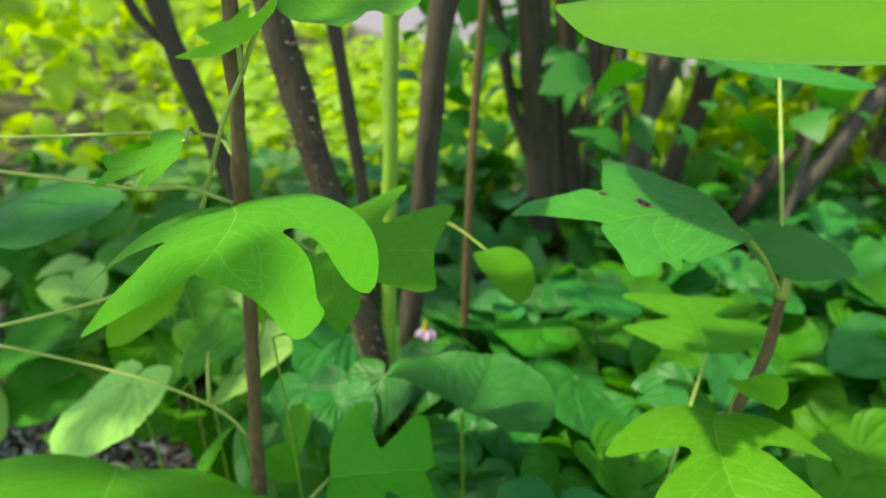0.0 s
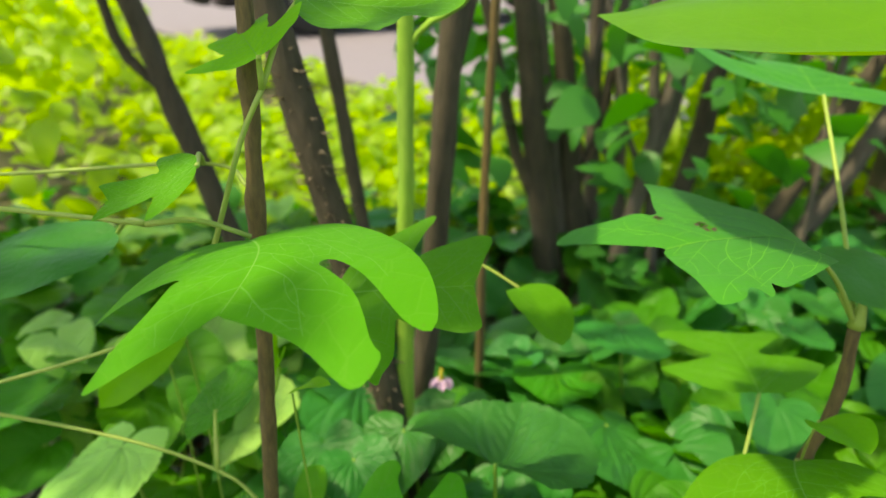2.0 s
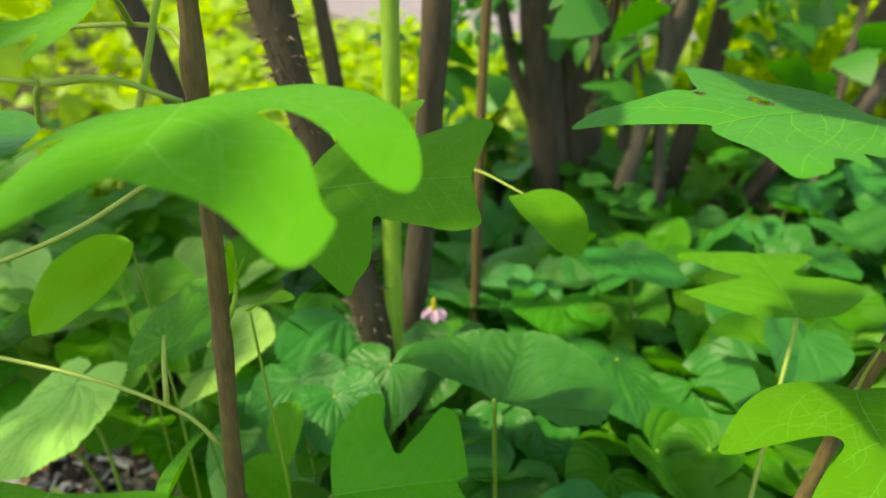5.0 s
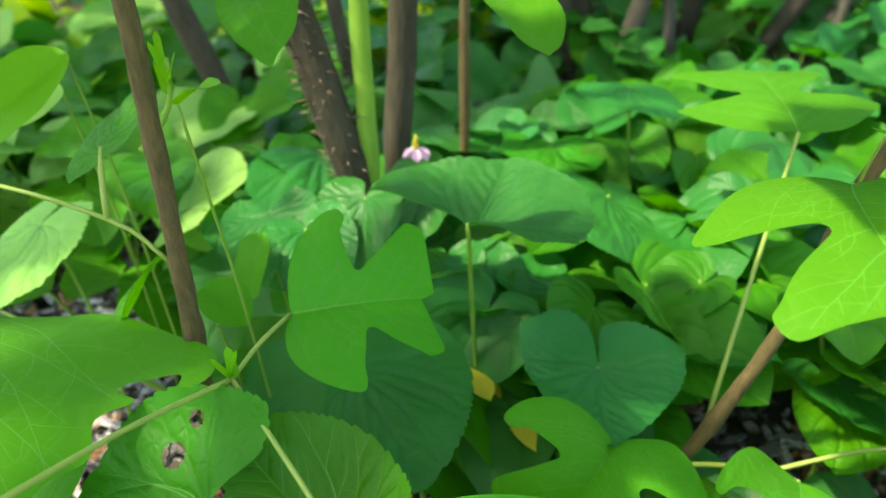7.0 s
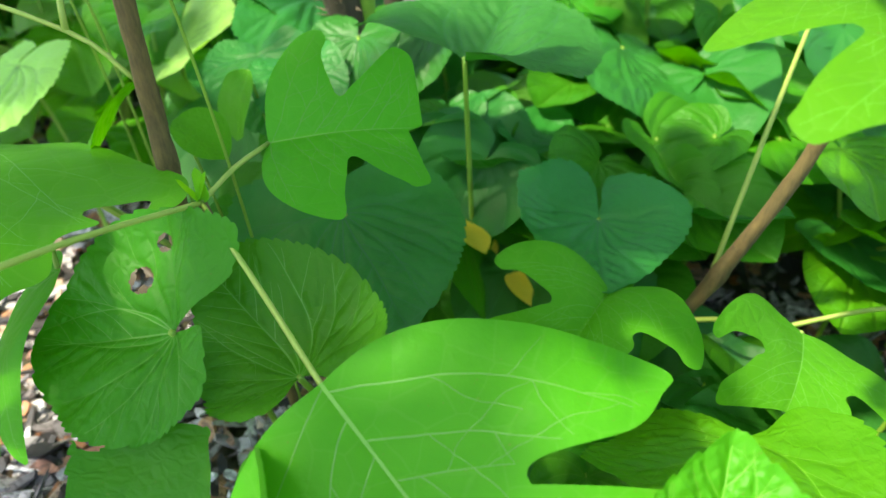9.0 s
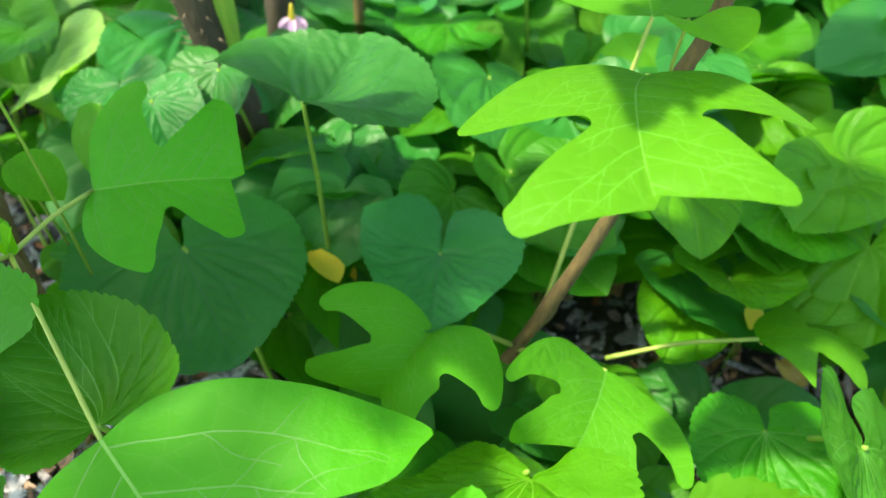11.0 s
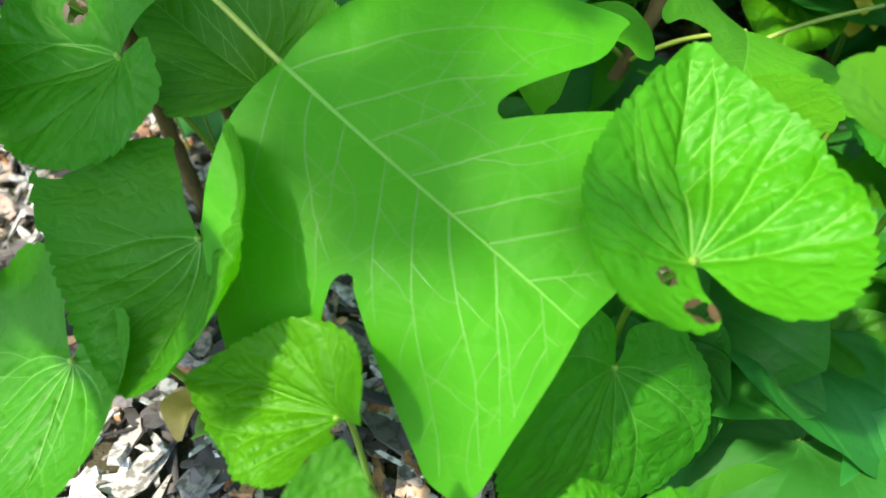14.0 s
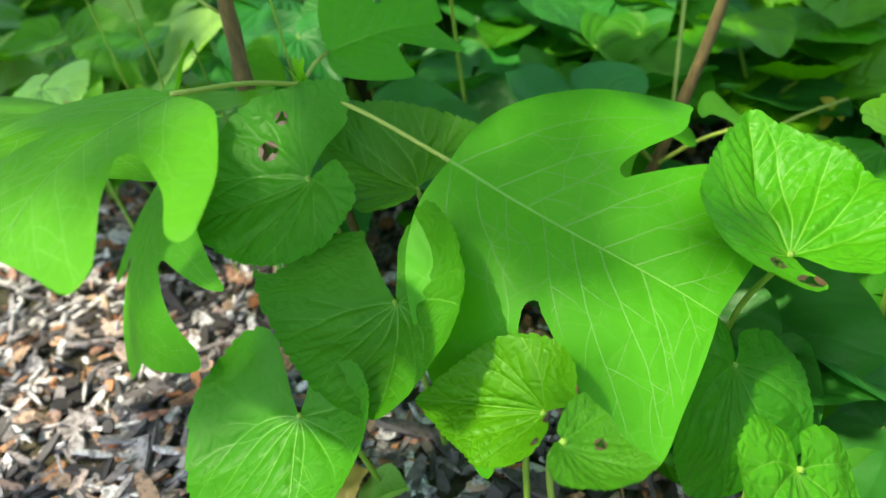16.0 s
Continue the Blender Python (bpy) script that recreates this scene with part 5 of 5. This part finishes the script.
# Unseen tufts, added towards the sun to throw shade on chosen leaves.
foliage("overhanging_leaves", "unseen leaf tufts added to shade the saplings and violets", 80, clusters([(-0.275, 0.165, 0.68), (-0.285, 0.150, 0.70), (-0.24, 0.31, 0.74), (-0.30, 0.36, 0.76), (-0.38, 0.205, 0.70), (-0.385, 0.21, 0.71), (-0.41, 0.19, 0.70), (-0.385, 0.235, 0.70)], 0.024), 0.045, SHADY, 29, "foliage")
# More unseen leaves, added higher up to shade the violets in the middle.
foliage("overhanging_leaves", "unseen leaves added high up to shade the violets", 110, box_spot(-0.72, -0.36, 0.15, 0.75, 0.95, 1.25), 0.07, SHADY, 19, "foliage")

# ---- violets further back, in a carpet ----
rng = random.Random(11)
kinds = []
for i in range(10):
    flat = blade(heart_half((0.22 + 0.03 * (i % 3), -0.30 - 0.02 * (i % 4), 0.62 + 0.02 * (i % 3), 0.12, 0.4), 0.05), 0.09)
    me = leaf_mesh("leaf", flat, 1.0, 1.0 + 0.03 * (i % 4), -0.2 + 0.16 * (i % 5), (0.1 + 0.08 * (i % 4), 0.12 + 0.07 * (i % 3)), (0.2, 0.3), 0.05, i, 0.03)
    me.materials.append(FAR[(SKY_TINT_SKIN, VIOLET_SKIN, SKY_TINT_SKIN, VIOLET_SKIN, SKY_TINT_SKIN)[i % 5]])
    kinds.append(me)
# Lighter copies for the left side, sunlight put into their skins.
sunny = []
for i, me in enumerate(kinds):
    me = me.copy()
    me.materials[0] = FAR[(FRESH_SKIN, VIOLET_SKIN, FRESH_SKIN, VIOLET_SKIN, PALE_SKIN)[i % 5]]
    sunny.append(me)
# Copies with more light skins, which stand in for sky sheen.
sheen_mix = []
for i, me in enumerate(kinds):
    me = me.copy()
    me.materials[0] = FAR[(FRESH_SKIN, SKY_TINT_SKIN, FRESH_SKIN, VIOLET_SKIN, FRESH_SKIN)[i % 5]]
    sheen_mix.append(me)
stem_mesh = tube("petiole", [(0, 0, 0), (0.03, 0.05, 0.5), (0, 0.02, 1.0)], 0.018, 0.012, 5, 0.25)
stem_mesh.materials.append(VIOLET_STALK)


def spread(rng, near, x):
    """Leaf places of one plant: offset, height, size and turn."""
    for _ in range(rng.choice((1, 2, 2, 3))):
        size = rng.uniform(0.035, 0.062)
        tall = rng.uniform(0.015, 0.05) if near else rng.uniform(0.03, 0.115) if x > -0.1 else rng.uniform(0.03, 0.15)
        bx, by = rng.uniform(-0.03, 0.03), rng.uniform(-0.03, 0.03)
        yield bx, by, tall, pose(bx, by, tall) @ pose(0, 0, 0, rng.gauss(-12, 16), rng.gauss(0, 15), rng.uniform(100, 260)) @ Matrix.Diagonal((size, size, size, 1))


def stem_place(bx, by, tall):
    return Vector((0, 0, 1)).rotation_difference(Vector((bx, by, tall))).to_matrix().to_4x4() @ Matrix.Diagonal((0.09, 0.09, Vector((bx, by, tall)).length, 1))


made = 0
while made < 262:
    x, y = rng.uniform(-0.60, 0.80), rng.uniform(0.12, 1.2)
    if (x < -0.10 and y < 0.53) or (x < -0.2 and y < 0.55) or (y < 0.30 and x < 0.04 + 0.2 * max(0, 0.2 - y)) or (y < 0.26 and x > 0.3) or (0.2 < x < 0.5 and 0.36 < y < 0.62 and rng.random() < 0.3):
        continue
    if math.hypot(x - -0.214, y - 0.362) < 0.09:
        continue
    plant = thing("violet_plant", (x, y, 0.0), "green violet with heart-shaped leaves on thin stalks", "violet", "violets")
    made += 1
    for bx, by, tall, m in spread(rng, y < 0.42, x):
        # The skin follows the place: sunlit tints left, sheen tints near right.
        leaf = part("leaf", (sunny if x < -0.08 - 0.1 * rng.random() else sheen_mix if x > 0.15 and y < 0.62 else kinds)[rng.randrange(10)], None, plant)
        leaf.matrix_basis = m
        part("petiole", stem_mesh, None, plant).matrix_basis = stem_place(bx, by, tall)


def carpet(name, label, pieces):
    """Joins many leaves, keeping their blade coordinates and skins."""
    verts, faces, uvs, skins, slots = [], [], [], [], []
    for me, m in pieces:
        if me.materials[0] not in slots:
            slots.append(me.materials[0])
        k = len(verts)
        verts += [m @ v.co for v in me.vertices]
        layer = me.uv_layers[0].data if me.uv_layers else None
        for f in me.polygons:
            faces.append([k + i for i in f.vertices])
            skins.append(slots.index(me.materials[0]))
            uvs += [tuple(layer[i].uv) if layer else (0.0, 0.0) for i in f.loop_indices]
    me = mesh_of(name, verts, faces)
    for mat in slots:
        me.materials.append(mat)
    me.polygons.foreach_set("material_index", skins)
    me.uv_layers.new(name="blade").data.foreach_set("uv", np.array(uvs, np.float32).ravel())
    return tagged(part(name, me), label, "violets", kind="stuff")


pieces = []
for _ in range(170):
    x, y = rng.uniform(-0.42, 0.45), rng.uniform(0.43, 0.80)
    if (x < -0.10 and y < 0.53) or (x < -0.2 and y < 0.6) or (x > 0.2 and y < 0.62 and rng.random() < 0.4):
        continue
    for bx, by, tall, m in spread(rng, False, x):
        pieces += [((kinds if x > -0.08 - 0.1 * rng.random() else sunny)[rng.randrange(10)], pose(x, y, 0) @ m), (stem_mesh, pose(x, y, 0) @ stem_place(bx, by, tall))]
carpet("violets", "dense violets growing between the shrub stems", pieces)
pieces = []
for _ in range(34):
    x, y = rng.uniform(0.06, 0.30), rng.uniform(0.16, 0.36)
    for bx, by, tall, m in spread(rng, True, x):
        pieces += [(kinds[rng.randrange(10)], pose(x, y, 0) @ m), (stem_mesh, pose(x, y, 0) @ stem_place(bx, by, tall))]
carpet("violets", "low dark violets beneath the broad leaves", pieces)
pieces = []
for _ in range(15):
    x, y = rng.uniform(0.20, 0.46), rng.uniform(0.37, 0.62)
    for bx, by, tall, m in spread(rng, False, x):
        pieces += [(sheen_mix[rng.randrange(10)], pose(x, y, 0) @ m), (stem_mesh, pose(x, y, 0) @ stem_place(bx, by, tall))]
carpet("violets", "bluish green violets on the mulch beside the sapling", pieces)

# ---- wood chips ----
def chips(count, x0, x1, y0, y1, seed, feather=False):
    """Shredded bark: thin splinters and flakes with ragged ends."""
    rng = np.random.default_rng(seed)
    verts, faces = [], []
    for _ in range(count):
        x, y = rng.uniform(x0, x1), rng.uniform(y0, y1)
        while feather and rng.uniform() < math.hypot((x - 0.1) / 1.5, (y - 0.4) / 1.3) + 0.35 * noise.noise((x * 3, y * 3, 2.0)):
            x, y = rng.uniform(x0, x1), rng.uniform(y0, y1)
        l, w, h = rng.gamma(2.0, 0.0056) + 0.004, rng.gamma(1.7, 0.0026) + 0.0012, rng.uniform(0.0006, 0.0026)
        m = turned(rng.uniform(0, 360), rng.normal(0, 11), rng.normal(0, 20))
        k, lean = len(verts), rng.normal(0, 0.25)
        base = np.array((x, y, ground_height(x, y) + rng.uniform(0.001, 0.010)))
        for sz in (-1, 1):
            for u, wide in ((-0.5, rng.uniform(0.1, 0.9)), (-0.15, rng.uniform(0.7, 1.1)), (0.2, rng.uniform(0.6, 1.1)), (0.5, rng.uniform(0.05, 0.8))):
                for sy in (-1, 1):
                    verts.append(m @ np.array([l * (u + 0.08 * sy * rng.uniform(-1, 1)), w * (sy * wide / 2 + lean * u), sz * h / 2 + l * 0.1 * u * u]) + base)
        for i in range(3):
            a = k + 2 * i
            faces += [(a, a + 1, a + 3, a + 2), (a + 8, a + 10, a + 11, a + 9), (a, a + 2, a + 10, a + 8), (a + 1, a + 9, a + 11, a + 3)]
        faces += [(k, k + 8, k + 9, k + 1), (k + 6, k + 7, k + 15, k + 14)]
    return mesh_of("wood_chips", verts, faces, False)


tagged(part("wood_chips", chips(20000, -0.85, 0.10, 0.0, 0.95, 21), CHIP), "grey and reddish shredded wood chip mulch on the soil", "mulch", kind="stuff")
tagged(part("wood_chips", chips(8000, 0.10, 0.85, 0.05, 1.1, 22), CHIP), "brown wood chip mulch between the violets", "mulch", kind="stuff")
tagged(part("wood_chips", chips(9000, -1.6, 1.8, -0.9, 1.7, 25, True), CHIP), "grey wood chip mulch thinning out over the bed", "mulch", kind="stuff")
